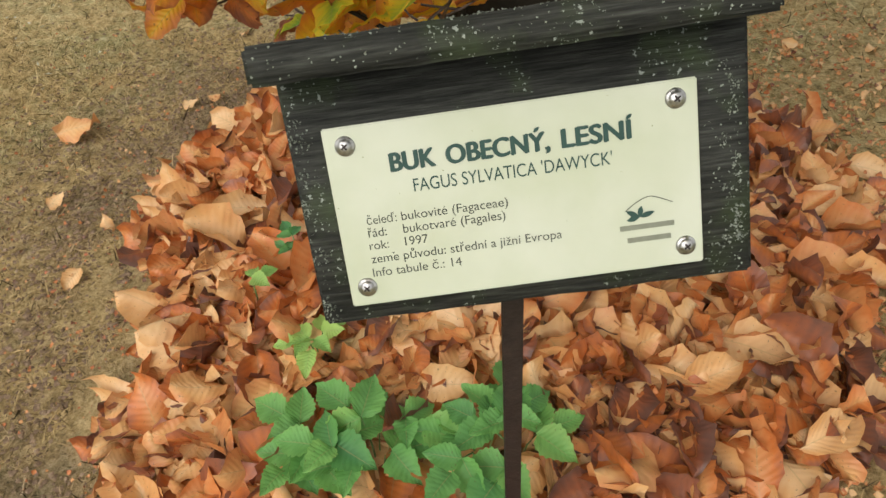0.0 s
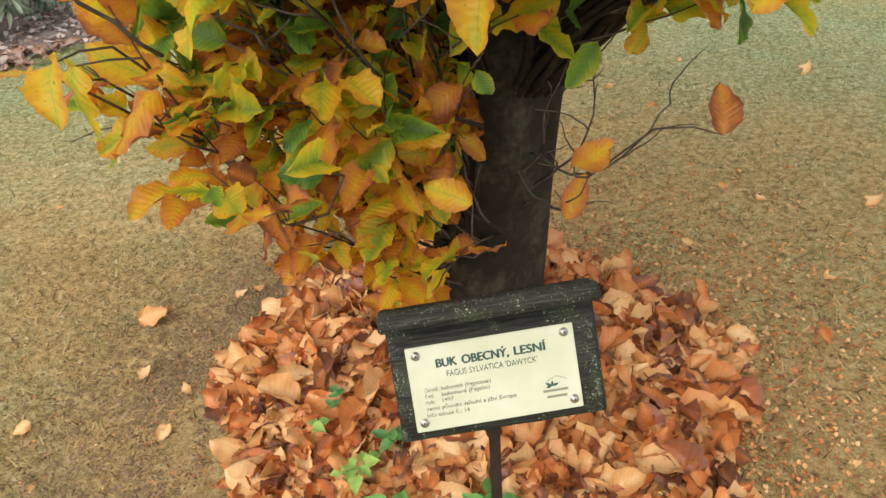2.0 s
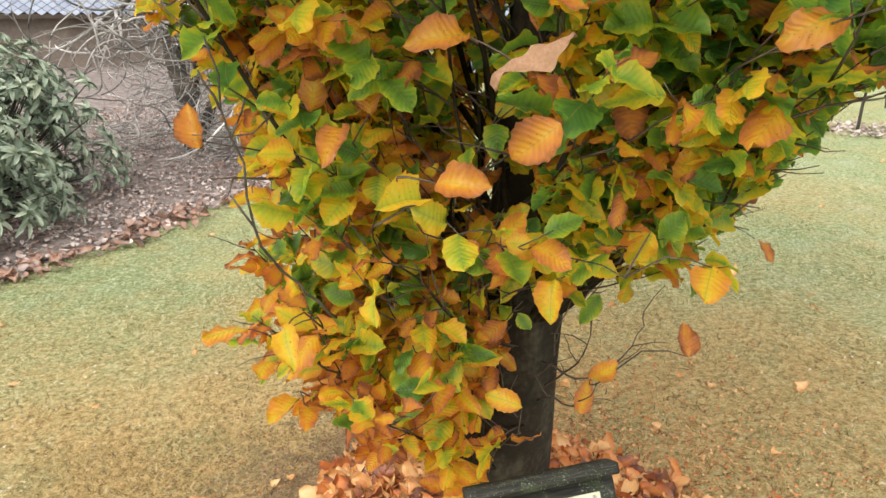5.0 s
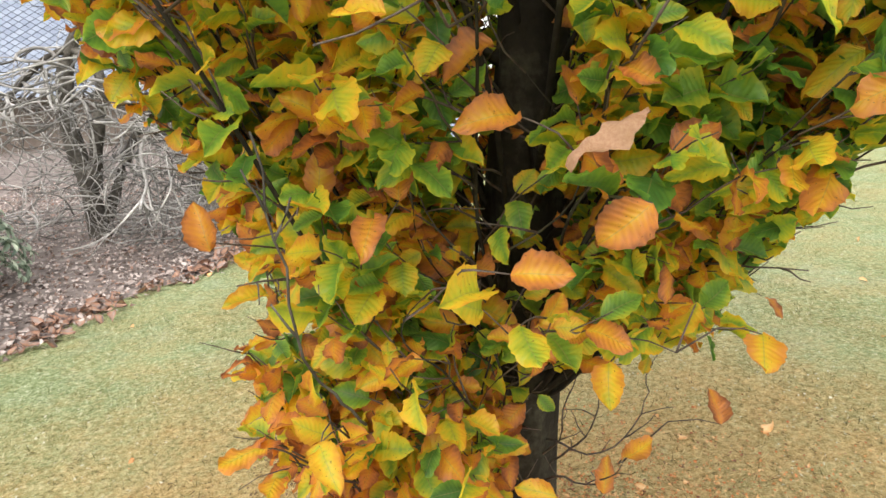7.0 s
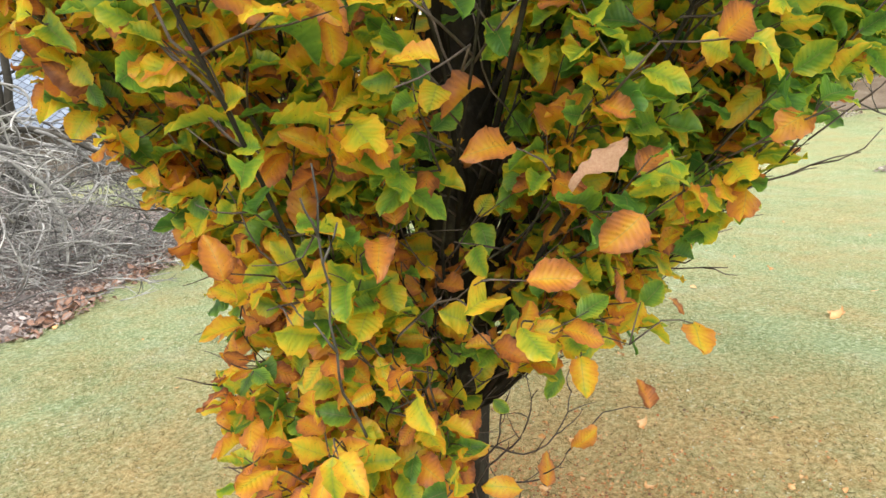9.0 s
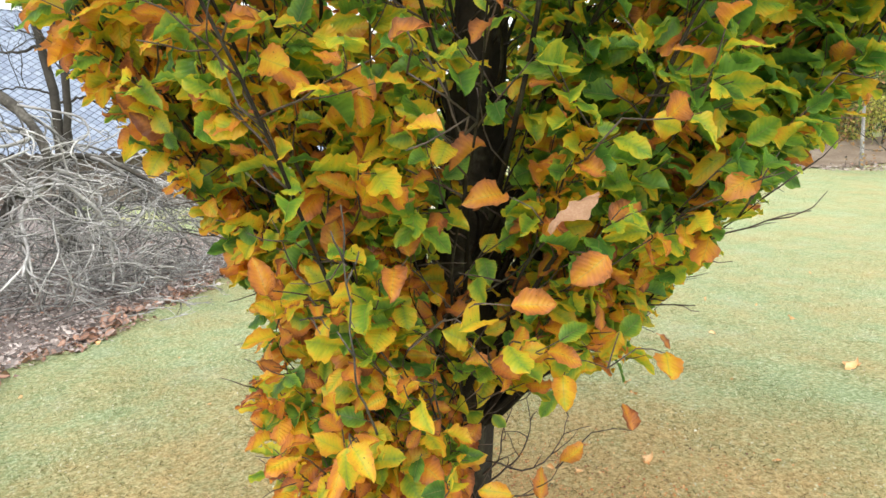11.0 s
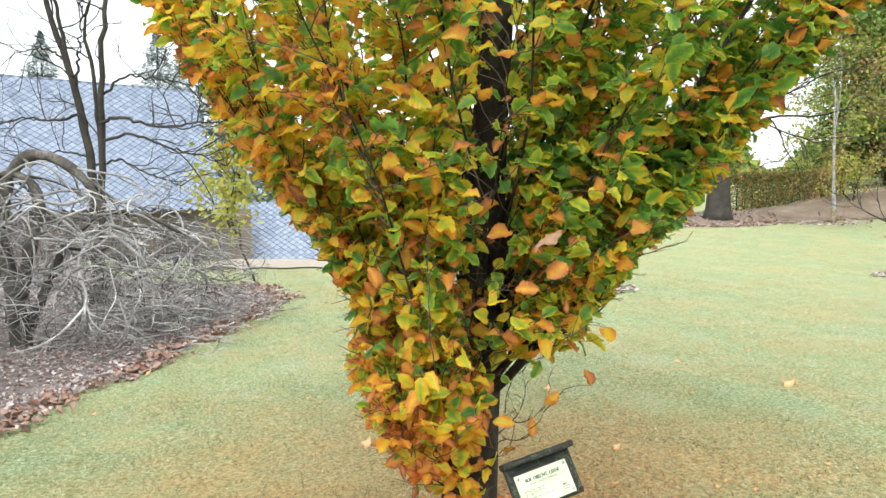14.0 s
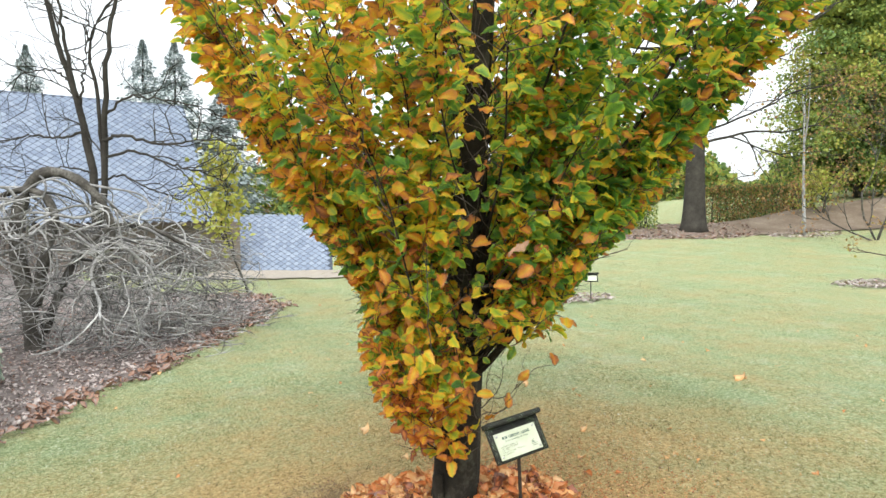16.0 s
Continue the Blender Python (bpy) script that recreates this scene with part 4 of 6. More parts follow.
n_pile = 4700
rr, aa = np.sqrt(rng.random(n_pile)) * 1.02, rng.uniform(0, 2 * np.pi, n_pile)
wobble = 1 + 0.09 * np.sin(3 * aa + 1) + 0.06 * np.sin(7 * aa)
px, py = MOUND[0] + 0.56 * rr * np.cos(aa) * wobble, MOUND[1] + 0.63 * rr * np.sin(aa) * wobble
free = np.hypot(px - TRUNK[0], py - TRUNK[1]) > 0.11
px, py, rr = px[free], py[free], rr[free]
lift = rng.uniform(0.0, 1.0, len(px))
pz = ground_z(px, py) + (0.002 + 0.044 * lift) * (1.05 - 0.6 * rr)
pm, pw, ph = scatter_fallen(px, py, pz, 0.85 - 0.35 * lift, np.clip(rng.normal(0.059, 0.013, len(px)) * (0.9 + 0.3 * lift), 0.035, 0.105), 0.38)
ph = np.minimum(ph, 0.88)
pile = thing("leaf_pile", "heap of fallen orange-brown beech leaves round the trunk", "fallen leaves", pose(MOUND[0], MOUND[1], 0))
pile_inv = Matrix.Translation((-MOUND[0], -MOUND[1], 0))
top = np.argsort(-(pz - ground_z(px, py)) + 10 * (py > 1.0))[:300]
under = np.ones(len(px), bool)
under[top] = False
ob = part("layer", swarm("layer", FALLEN, pm[under], pw[under], ph[under], M_LITTER), None, pile, "")
ob.matrix_parent_inverse, ob["kind"] = pile_inv, "stuff"
bank = {}
for i in top:
    key = (int(pw[i]), round(float(ph[i]) * 16) / 16)
    if key not in bank:
        bank[key] = leaf_mesh("leaf", FALLEN[key[0]], M_LITTER, key[1])
    ob = part("leaf", bank[key], None, pile)
    ob.matrix_parent_inverse = pile_inv
    ob.matrix_basis = Matrix(pm[i].tolist())

# single leaves lying on the lawn
n_lone = 230
lx, ly = rng.uniform(-4, 7, n_lone), rng.uniform(-0.5, 9, n_lone)
near = rng.random(n_lone) < 0.3
lx, ly = np.where(near, MOUND[0] + rng.normal(0, 0.75, n_lone), lx), np.where(near, MOUND[1] + rng.normal(0, 0.7, n_lone), ly)
ok = bed_side(lx, ly) < 0.05
lx, ly = lx[ok], ly[ok]
lm, lw, lh = scatter_fallen(lx, ly, ground_z(lx, ly) + 0.014, 0.35, rng.uniform(0.02, 0.05, len(lx)), 0.1)
lh = np.clip(rng.normal(0.12, 0.14, len(lx)), 0.01, 0.6)
ob = new("scattered_leaves", swarm("scattered_leaves", FALLEN, lm, lw, lh, M_LITTER))
tagged(ob, "single pale brown leaves scattered over the lawn", "fallen leaves", kind="stuff")
for x, y, turn, size, hue in ((-0.80, 1.28, 20, 0.095, 0.25), (-0.72, 1.05, 70, 0.04, 0.02), (-0.57, 0.98, 140, 0.035, 0.05), (-0.46, 1.12, 100, 0.08, 0.2), (1.34, 1.60, 30, 0.06, 0.1), (1.66, 2.75, 60, 0.08, 0.08), (3.3, 2.1, 10, 0.11, 0.15), (0.16, 2.43, 60, 0.09, 0.02)):
    ob = new("fallen_leaf", leaf_mesh("fallen_leaf", FALLEN[1], M_LITTER, hue))
    ob.matrix_world = pose(x, y, float(ground_z(x, y)) + 0.018, 8, -6, turn) @ Matrix.Diagonal((size, size, size, 1))
    tagged(ob, "pale curled dry leaf lying on the lawn", "leaf", "single leaves on the lawn")

# crumbled bits of leaf
CHIP = [leaf_shape(2, 0.4, 0.2, 0.1, 0.1, 0.05, 0.1, 1.0, 0.1)]
n_chip = 17000
far = 0.52 + np.abs(rng.normal(0, 0.5, n_chip))
aa = rng.uniform(0, 2 * np.pi, n_chip)
cx, cy = MOUND[0] + far * np.cos(aa), MOUND[1] + far * np.sin(aa)
ca = rng.uniform(0, 2 * np.pi, n_chip)
ok = (cx > 0.25) | (rng.random(n_chip) < 0.25)
cx, cy, ca = cx[ok], cy[ok], ca[ok]
n_chip = len(cx)
cm = frames_from(np.stack([cx, cy, ground_z(cx, cy) + rng.uniform(0.004, 0.016, n_chip)], 1), np.stack([np.cos(ca), np.sin(ca), rng.normal(0, 0.3, n_chip)], 1),
                 np.stack([rng.normal(0, 0.5, n_chip), rng.normal(0, 0.5, n_chip), np.ones(n_chip)], 1), rng.uniform(0.004, 0.012, n_chip) * np.where(cx > 0.3, 1.1, 0.7))
ob = new("leaf_crumbs", swarm("leaf_crumbs", CHIP, cm, np.zeros(n_chip, int), np.clip(np.where(cx > 0.3, rng.normal(0.42, 0.3, n_chip), rng.normal(0.6, 0.25, n_chip)), 0, 1), M_LITTER))
tagged(ob, "crumbled brown leaf bits in the grass round the tree", "leaf crumbs", kind="stuff")

# crumbs of bare soil beside the pile
CLOD = [(np.array([(0, 0, 0.35), (0.5, 0, 0), (0, 0.45, 0), (-0.5, 0.1, 0), (0.05, -0.5, 0)]), np.array([(0, 1, 2, 0), (0, 2, 3, 0), (0, 3, 4, 0), (0, 4, 1, 0)])[:, :3], np.array([(0, 0), (1, 0), (0, 1), (-1, 0), (0, -1)]))]
M_CLOD = plain("crumbled_brown_soil", [(0.3, (0.07, 0.045, 0.028)), (0.5, (0.20, 0.135, 0.085)), (0.7, (0.42, 0.31, 0.20))], 110.0, 0.95, 0.3, 400.0)
n_clod = 9000
far, aa = 0.58 + np.abs(rng.normal(0, 0.34, n_clod)), rng.uniform(1.9, 4.6, n_clod)
cx, cy = MOUND[0] + far * np.cos(aa), MOUND[1] + far * np.sin(aa)
cm = frames_from(np.stack([cx, cy, ground_z(cx, cy)], 1), rng.normal(0, 1, (n_clod, 3)) * (1, 1, 0.2), rng.normal(0, 0.3, (n_clod, 3)) + (0, 0, 1), rng.uniform(0.004, 0.014, n_clod))
ob = new("soil_crumbs", swarm("soil_crumbs", CLOD, cm, np.zeros(n_clod, int), np.zeros(n_clod), M_CLOD))
tagged(ob, "loose brown soil crumbs beside the leaf pile", "soil", kind="stuff")

# ---- grass ----
BLADE = [(np.array([(0, -0.05, 0), (0, 0.05, 0), (0.6, 0.035, 0.1), (0.6, -0.035, 0.1), (1.0, 0.0, -0.02), (1.0, 0.004, -0.02)]),
          np.array([(0, 1, 2, 3), (3, 2, 5, 4)]), np.array([(0, -1), (0, 1), (0.6, 1), (0.6, -1), (1, 0), (1, 0)]))]

SLIP = [(np.array([(0, -0.05, 0), (0, 0.05, 0), (1.0, 0.012, 0.05), (1.0, -0.012, 0.05)]), np.array([(0, 1, 2, 3)]), np.array([(0, -1), (0, 1), (1, 0), (1, 0)]))]


def grass(n, xr, yr, size, dense_at=None):
    x, y = rng.uniform(*xr, n), rng.uniform(*yr, n)
    if dense_at is not None:
        x, y = dense_at[0] + rng.normal(0, dense_at[2], n), dense_at[1] + rng.normal(0, dense_at[2], n)
    bare = np.array([noise.noise(Vector((a * 1.6, b * 1.6, 4.0))) for a, b in zip(x, y)])
    ok = (bed_side(x, y) < 0.02) & (mound(x, y) < 0.02) & (bare > -0.42 + rng.normal(0, 0.15, n)) & ~((np.hypot(x - 0.1, y - 0.9) < 0.98) & (x < -0.2) & (rng.random(n) < 0.3))
    x, y = x[ok], y[ok]
    n = len(x)
    a = rng.uniform(0, 2 * np.pi, n)
    up = np.abs(rng.normal(0.25, 0.4, n))
    m = frames_from(np.stack([x, y, ground_z(x, y) - 0.001], 1), np.stack([np.cos(a), np.sin(a), up], 1), np.stack([rng.normal(0, 0.6, n), rng.normal(0, 0.6, n), np.ones(n)], 1),
                    rng.uniform(0.5, 1.3, n) * size)
    return m, np.zeros(n, int), np.clip(rng.normal(0.54, 0.27 if size < 0.03 else 0.2, n), 0.16, 0.98)


for label, args in (("fine moss and short grass beside the leaf pile", (70000, (-1.4, -0.2), (0.1, 1.7), 0.015)), ("short grass blades of the mossy lawn near the tree", (80000, (-2.6, 2.8), (-0.2, 4.2), 0.026)), ("short grass blades of the lawn", (110000, (-3, 8), (0, 11), 0.034)), ("coarse grass of the far lawn", (60000, (-1, 26), (6, 24), 0.055))):
    g = new("grass", swarm("grass", BLADE if args[3] < 0.03 else SLIP, *grass(*args), M_BLADE))
    tagged(g, label, "grass", kind="stuff")

# pale dry clippings and bits of moss on the lawn
M_STRAW = plain("pale_dry_straw", [(0.35, (0.40, 0.38, 0.24)), (0.65, (0.72, 0.70, 0.56))], 3.0, 0.8, 0.0, 90.0)
n_bit = 60000
bx, by = rng.uniform(-4, 9, n_bit), -1.0 + 12 * rng.random(n_bit) ** 1.4
drift = np.array([noise.noise(Vector((a * 0.9, b * 0.9, 7.0))) + 0.5 * noise.noise(Vector((a * 4.0, b * 4.0, 3.0))) for a, b in zip(bx, by)])
ok = (bed_side(bx, by) < 0.0) & (mound(bx, by) < 0.01) & (drift > rng.uniform(-0.5, 0.45, n_bit)) & (np.hypot(bx - 0.1, by - 0.9) > 1.15)
bx, by = bx[ok], by[ok]
n_bit = len(bx)
turn = rng.uniform(0, 2 * np.pi, n_bit)
bm_ = frames_from(np.stack([bx, by, ground_z(bx, by) + rng.uniform(0.004, 0.014, n_bit)], 1), np.stack([np.cos(turn), np.sin(turn), rng.normal(0, 0.3, n_bit)], 1),
                  np.stack([rng.normal(0, 0.4, n_bit), rng.normal(0, 0.4, n_bit), np.ones(n_bit)], 1), rng.uniform(0.006, 0.02, n_bit))
FLECK = [(np.array([(0, -0.12, 0), (0.5, -0.2, 0.1), (1, 0, 0), (0.4, 0.2, 0.08)]), np.array([(0, 1, 2, 3)]), np.array([(0, -1), (0.5, -1), (1, 0), (0.4, 1)]))]
ob = new("grass_clippings", swarm("grass_clippings", FLECK, bm_, np.zeros(n_bit, int), np.zeros(n_bit), M_STRAW))
tagged(ob, "pale dry grass clippings scattered over the lawn", "clippings", kind="stuff")

# ---- green herbs in the leaf pile ----
LEAFLET = [leaf_shape(15, w, 0.16, d, 0.05, 0.03, 0.075, 0.66, 0.008, 0.98, 0.0, 4) for w, d in ((0.36, 0.10), (0.38, 0.2), (0.33, 0.02))]
M_STEM = plain("herb_stem", [(0.3, (0.10, 0.22, 0.06)), (0.7, (0.2, 0.3, 0.1))], 40.0, 0.6)


def herb(x, y, stems, size, reach, hue, label):
    z = float(ground_z(x, y))
    h = thing("ground_elder", label, "plant", pose(x, y, z), "herbs in the leaf pile")
    for i in range(stems):
        az, far, tall = rng.uniform(0, 6.28), reach * rng.uniform(0.2, 1.0), rng.uniform(0.05, 0.095)
        tip = np.array((far * math.cos(az), far * math.sin(az), tall))
        part("stem", tube_mesh("stem", [([(0, 0, -0.02), tip * (0.5, 0.5, 0.75), tip], (0.0013, 0.0011, 0.0009))], M_STEM, 5), None, h)
        head = az + rng.normal(0, 0.6)
        for turn, back in ((0, 0.4), (62, 0), (-62, 0)):
            a = head + radians(turn)
            root = tip + np.array((math.cos(head), math.sin(head), 0)) * size * back
            m = frames_from(root[None], np.array([(math.cos(a), math.sin(a), rng.normal(0.02, 0.18))]), np.array([(rng.normal(0, 0.25), rng.normal(-0.2, 0.25), 1.0)]), np.array([size * rng.uniform(0.8, 1.15)]))[0]
            ob = part("leaflet", leaf_mesh("leaflet", LEAFLET[int(rng.integers(0, 3))], M_GREEN, float(np.clip(rng.normal(hue, 0.1), 0, 1))), None, h)
            ob.matrix_basis = Matrix(m.tolist())


herb(-0.115, 0.490, 4, 0.05, 0.04, 0.45, "fresh green toothed leaves growing through fallen leaves")
herb(-0.035, 0.480, 6, 0.052, 0.05, 0.42, "fresh green toothed leaves growing through fallen leaves")
herb(0.085, 0.485, 5, 0.048, 0.055, 0.38, "fresh green toothed leaves growing beside the stake")
herb(0.125, 0.480, 3, 0.050, 0.05, 0.40, "fresh green toothed leaves growing beside the stake")
herb(-0.125, 0.625, 3, 0.036, 0.025, 0.85, "small pale green toothed leaves among fallen leaves")
herb(-0.055, 0.665, 2, 0.032, 0.015, 0.12, "small bluish green leaves among fallen leaves")
herb(-0.175, 0.790, 2, 0.022, 0.015, 0.10, "small bluish green leaves among fallen leaves")
herb(-0.225, 0.715, 1, 0.03, 0.01, 0.7, "single pale green leaf among fallen leaves")


# ---- bare and leafy plants ----
def grow(paths, tips, p, d, length, r, levels, bend=0.22, lift=0.1, kids=(2, 3), shrink=0.68, fan=0.75, steps=6, thin=0.6):
    """Branches that fork, drawn into paths; the ends go into tips."""
    pts, d = [np.array(p, float)], unit(d)
    for i in range(steps):
        d = unit(d + rng.normal(0, bend, 3) + (0, 0, lift))
        pts.append(pts[-1] + d * length / steps)
    paths.append((pts, np.linspace(r, r * (thin + 0.04 if levels else 0.3), len(pts))))
    if not levels:
        tips.append((pts[-1], d))
        return
    for k in range(int(rng.integers(kids[0], kids[1] + 1))):
        q = pts[-1] if k == 0 else pts[int(rng.integers(2, len(pts)))]
        turn = rng.normal(0, 1, 3)
        turn = unit(turn - d * (turn @ d))
        grow(paths, tips, q, d + turn * fan * rng.uniform(0.5, 1.2), length * shrink * rng.uniform(0.8, 1.15), r * thin, levels - 1, bend, lift, kids, shrink, fan, steps, thin)


def rhomb(w, h):
    """A far leaf: two triangles folded along the midrib."""
    return np.array([(0, 0, 0), (0.45, -w, h), (1, 0, -h), (0.45, w, h)]), np.array([(0, 1, 2, 3)]), np.array([(0, 0), (0.45, -1), (1, 0), (0.45, 1)])


SIMPLE = [rhomb(0.34, 0.08), rhomb(0.42, -0.08)]


def leaves_round(tips, per, spread, size, tone, dev):
    c = np.repeat(np.array([t[0] for t in tips]), per, 0)
    p = c + rng.normal(0, spread, c.shape)
    m = frames_from(p, rng.normal(0, 1, p.shape) + (0, 0, -0.3), rng.normal(0, 0.7, p.shape) + (0, 0, 0.8), rng.uniform(0.6, 1.3, len(p)) * size)
    return m, rng.integers(0, 2, len(p)), np.clip(rng.normal(tone, dev, len(p)), 0, 1)


def woody(name, label, category, base, stems, mat, leaves=None, leaf_label=""):
    """A tree or shrub: stems are (direction, length, radius, levels, options)."""
    t = thing(name, label, category, pose(*base))
    tips = []
    for d, length, r, levels, opt in stems:
        paths = []
        off = opt.pop("off", (0, 0, -0.1))
        grow(paths, tips, off, d, length, r, levels, **opt)
        pts, rad = paths[0]
        if r > 0.3:
            rad = np.interp(np.linspace(0, 5, 26), np.linspace(0, 5, len(rad)), rad) * (1 + 0.35 * np.exp(-np.linspace(0, length, 26) / 0.4))
            pts = [np.array([np.interp(k, range(len(pts)), [q[c] for q in pts]) for c in range(3)]) for k in np.linspace(0, len(pts) - 1, 26)]
        part("trunk", tube_mesh("trunk", [(pts, rad)], mat, 14), None, t)
        if len(paths) > 1:
            part("branchwork", tube_mesh("branchwork", paths[1:], mat, 5), None, t)["kind"] = "stuff"
    if leaves:
        per, spread, size, tone, dev = leaves
        part("crown", swarm("crown", SIMPLE, *leaves_round(tips, per, spread, size, tone, dev), M_FARLEAF), None, t, leaf_label)["kind"] = "stuff"
    return t, tips


def put(d, l, up=0.0):
    x, y = spot(d, l)
    return x, y, float(lie(x, y)) + up


def around(l, z, d=0.0):
    """A direction: l to the right, d away, z up."""
    v = RIGHT * l + AHEAD * d
    return (float(v[0]), float(v[1]), z)


# the weeping shrub
rng = np.random.default_rng(5)
weeping = thing("weeping_shrub", "leafless weeping shrub with tangled pale grey arching branches", "shrub", pose(*put(7.5, -4.42)))
main_line = [around(0.02, -0.1), around(0.0, 0.4), around(-0.1, 0.8), around(-0.17, 1.15), around(-0.13, 1.5), around(0.0, 1.8), around(0.16, 1.96), around(0.4, 1.94), around(0.62, 1.82), around(0.82, 1.6), around(0.92, 1.3), around(0.86, 1.1)]
second = [around(0.02, 0.5), around(0.12, 0.9), around(0.2, 1.2), around(0.3, 1.42), around(0.22, 1.66), around(0.02, 1.78), around(-0.3, 1.7), around(-0.8, 1.3)]
third = [around(0.05, 0.2, 0.1), around(0.2, 0.7, 0.25), around(0.3, 1.1, 0.45), around(0.6, 1.38, 0.7), around(1.0, 1.3, 0.9), around(1.4, 1.0, 1.1)]


def eased(line, n=30):
    """A smooth line through the given places."""
    line = np.array(line)
    at = np.linspace(0, len(line) - 1, n)
    out = np.stack([np.interp(at, range(len(line)), line[:, c]) for c in range(3)], 1)
    for _ in range(3):
        out[1:-1] = (out[:-2] + 2 * out[1:-1] + out[2:]) / 4
    return out


stout = [eased(main_line), eased(second), eased(third)]
for line, r0 in zip(stout, (0.095, 0.07, 0.055)):
    part("trunk", tube_mesh("trunk", [(list(line), np.linspace(r0, r0 * 0.3, len(line)) * (1 + 0.12 * np.sin(np.arange(len(line)) * 1.3)))], M_SHRUBWOOD, 9), None, weeping, "stout bent grey trunk")
arcs, fine = [], []
bush_x, bush_y = weeping.location[0], weeping.location[1]


def roof_of(q):
    """Height of the thicket above the bed, falling away to the right."""
    l = q[0] * RIGHT[0] + q[1] * RIGHT[1]
    return max(0.35, 1.55 - 0.66 * max(0.0, l - 0.5) - 0.12 * max(0.0, -l - 0.3))


def writhe(p, d, length, r, levels, pull=(0.0, 0.0, 0.0)):
    """A crooked branch that swings to and fro, arches over and trails, with side twigs of its own."""
    step = 0.075 if levels else 0.055
    n = max(5, int(length / step))
    pts, d = [np.array(p, float)], unit(d)
    swing = rng.normal(0, 1.5 if levels else 2.6, 3)
    top = rng.uniform(0.72, 1.28)
    for i in range(n):
        swing = swing * 0.9 + rng.normal(0, 1.1 if levels else 1.7, 3)
        d = unit(d + np.cross(swing, d) * step + (0, 0, -0.035) + np.array(pull))
        q = pts[-1] + d * step
        if q[2] > top * roof_of(q):
            d = unit(d * (1, 1, 0.6) + (0, 0, -0.16))
        if q[2] < 0.12:
            d = unit(d * (1, 1, 0.2) + (0, 0, 0.12))
        q = pts[-1] + d * step
        q[2] = max(q[2], 0.03)
        if i > 2 and bed_side(q[0] + bush_x, q[1] + bush_y) < 0.12:
            break
        pts.append(q)
    if len(pts) < 4:
        return
    (arcs if levels else fine).append((pts, np.linspace(r, r * (0.45 if levels else 0.3), len(pts))))
    if levels:
        for k in range(4 if levels == 2 else 2):
            j = int(rng.integers(2, len(pts) - 1))
            t = unit(pts[j + 1] - pts[j])
            writhe(pts[j], t * 0.7 + rng.normal(0, 0.6, 3), length * rng.uniform(0.35, 0.75), max(0.0042, r * rng.uniform(0.45, 0.7)), levels - 1, pull)


for i in range(40):
    line = stout[0] if rng.random() < 0.5 else stout[int(rng.integers(1, 3))]
    src = line[int(rng.integers(10, len(line)))]
    way = rng.uniform(0, 6.28)
    lean = math.cos(way) * RIGHT[0] + math.sin(way) * RIGHT[1]
    writhe(src, (math.cos(way), math.sin(way), rng.uniform(-0.5, 0.4)), rng.uniform(1.2, 2.9) * (1.0 if lean > -0.1 else 0.55), rng.uniform(0.010, 0.022), 2)
trail = np.array(around(0.13, 0, 0.1))
for i in range(40):
    src = np.array(around(rng.uniform(0.2, 1.5), 0, rng.uniform(-0.4, 2.2)))
    src[2] = rng.uniform(0.15, 0.95) * roof_of(src)
    writhe(src, around(1.0, rng.uniform(-0.2, 0.3), rng.uniform(-0.2, 0.7)), rng.uniform(1.2, 2.4), rng.uniform(0.006, 0.013), 2 if i % 2 else 1, trail)
for i in range(300):
    at = np.array(around(rng.uniform(-1.2, 2.2), 0, rng.uniform(-0.8, 2.0)))
    at[2] = rng.uniform(0.03, 0.7) * roof_of(at)
    way = math.atan2(RIGHT[1], RIGHT[0]) + rng.normal(0, 0.7)
    writhe(at, (math.cos(way), math.sin(way), rng.uniform(-0.1, 0.35)), rng.uniform(0.7, 1.7), rng.uniform(0.005, 0.010), 1)
for pts, rad in arcs[::10]:
    part("branch", tube_mesh("branch", [(pts, rad)], M_PALETWIG, 6), None, weeping)
part("branchwork", tube_mesh("branchwork", [a for i, a in enumerate(arcs) if i % 10], M_PALETWIG, 5), None, weeping)["kind"] = "stuff"
part("tangle", tube_mesh("tangle", fine, M_PALETWIG, 3), None, weeping, "thin pale tangled twigs")["kind"] = "stuff"

# the bare tree behind it
bare = thing("bare_tree", "leafless grey tree with forked upright stems behind the shrub", "tree", pose(*put(10.2, -5.12)))
BOLES = (([(0.03, -0.1), (0.02, 0.9), (-0.03, 1.84), (-0.1, 2.5), (-0.19, 3.2), (-0.33, 3.8), (-0.5, 4.5), (-0.56, 5.4)], 0.074), ([(0.1, -0.1), (0.08, 1.0), (0.1, 1.84), (0.22, 2.5), (0.36, 3.2), (0.42, 3.9), (0.57, 4.5), (0.6, 5.4)], 0.06),
         ([(0.13, 2.1), (0.2, 2.6), (0.22, 3.2), (0.13, 3.7), (0.26, 4.1), (0.5, 4.5), (0.7, 5.0)], 0.034), ([(-0.19, 3.15), (-0.2, 3.7), (-0.27, 4.3), (-0.2, 5.1)], 0.036), ([(-0.17, 3.0), (0.0, 3.4), (0.1, 3.75), (0.18, 4.3)], 0.022))
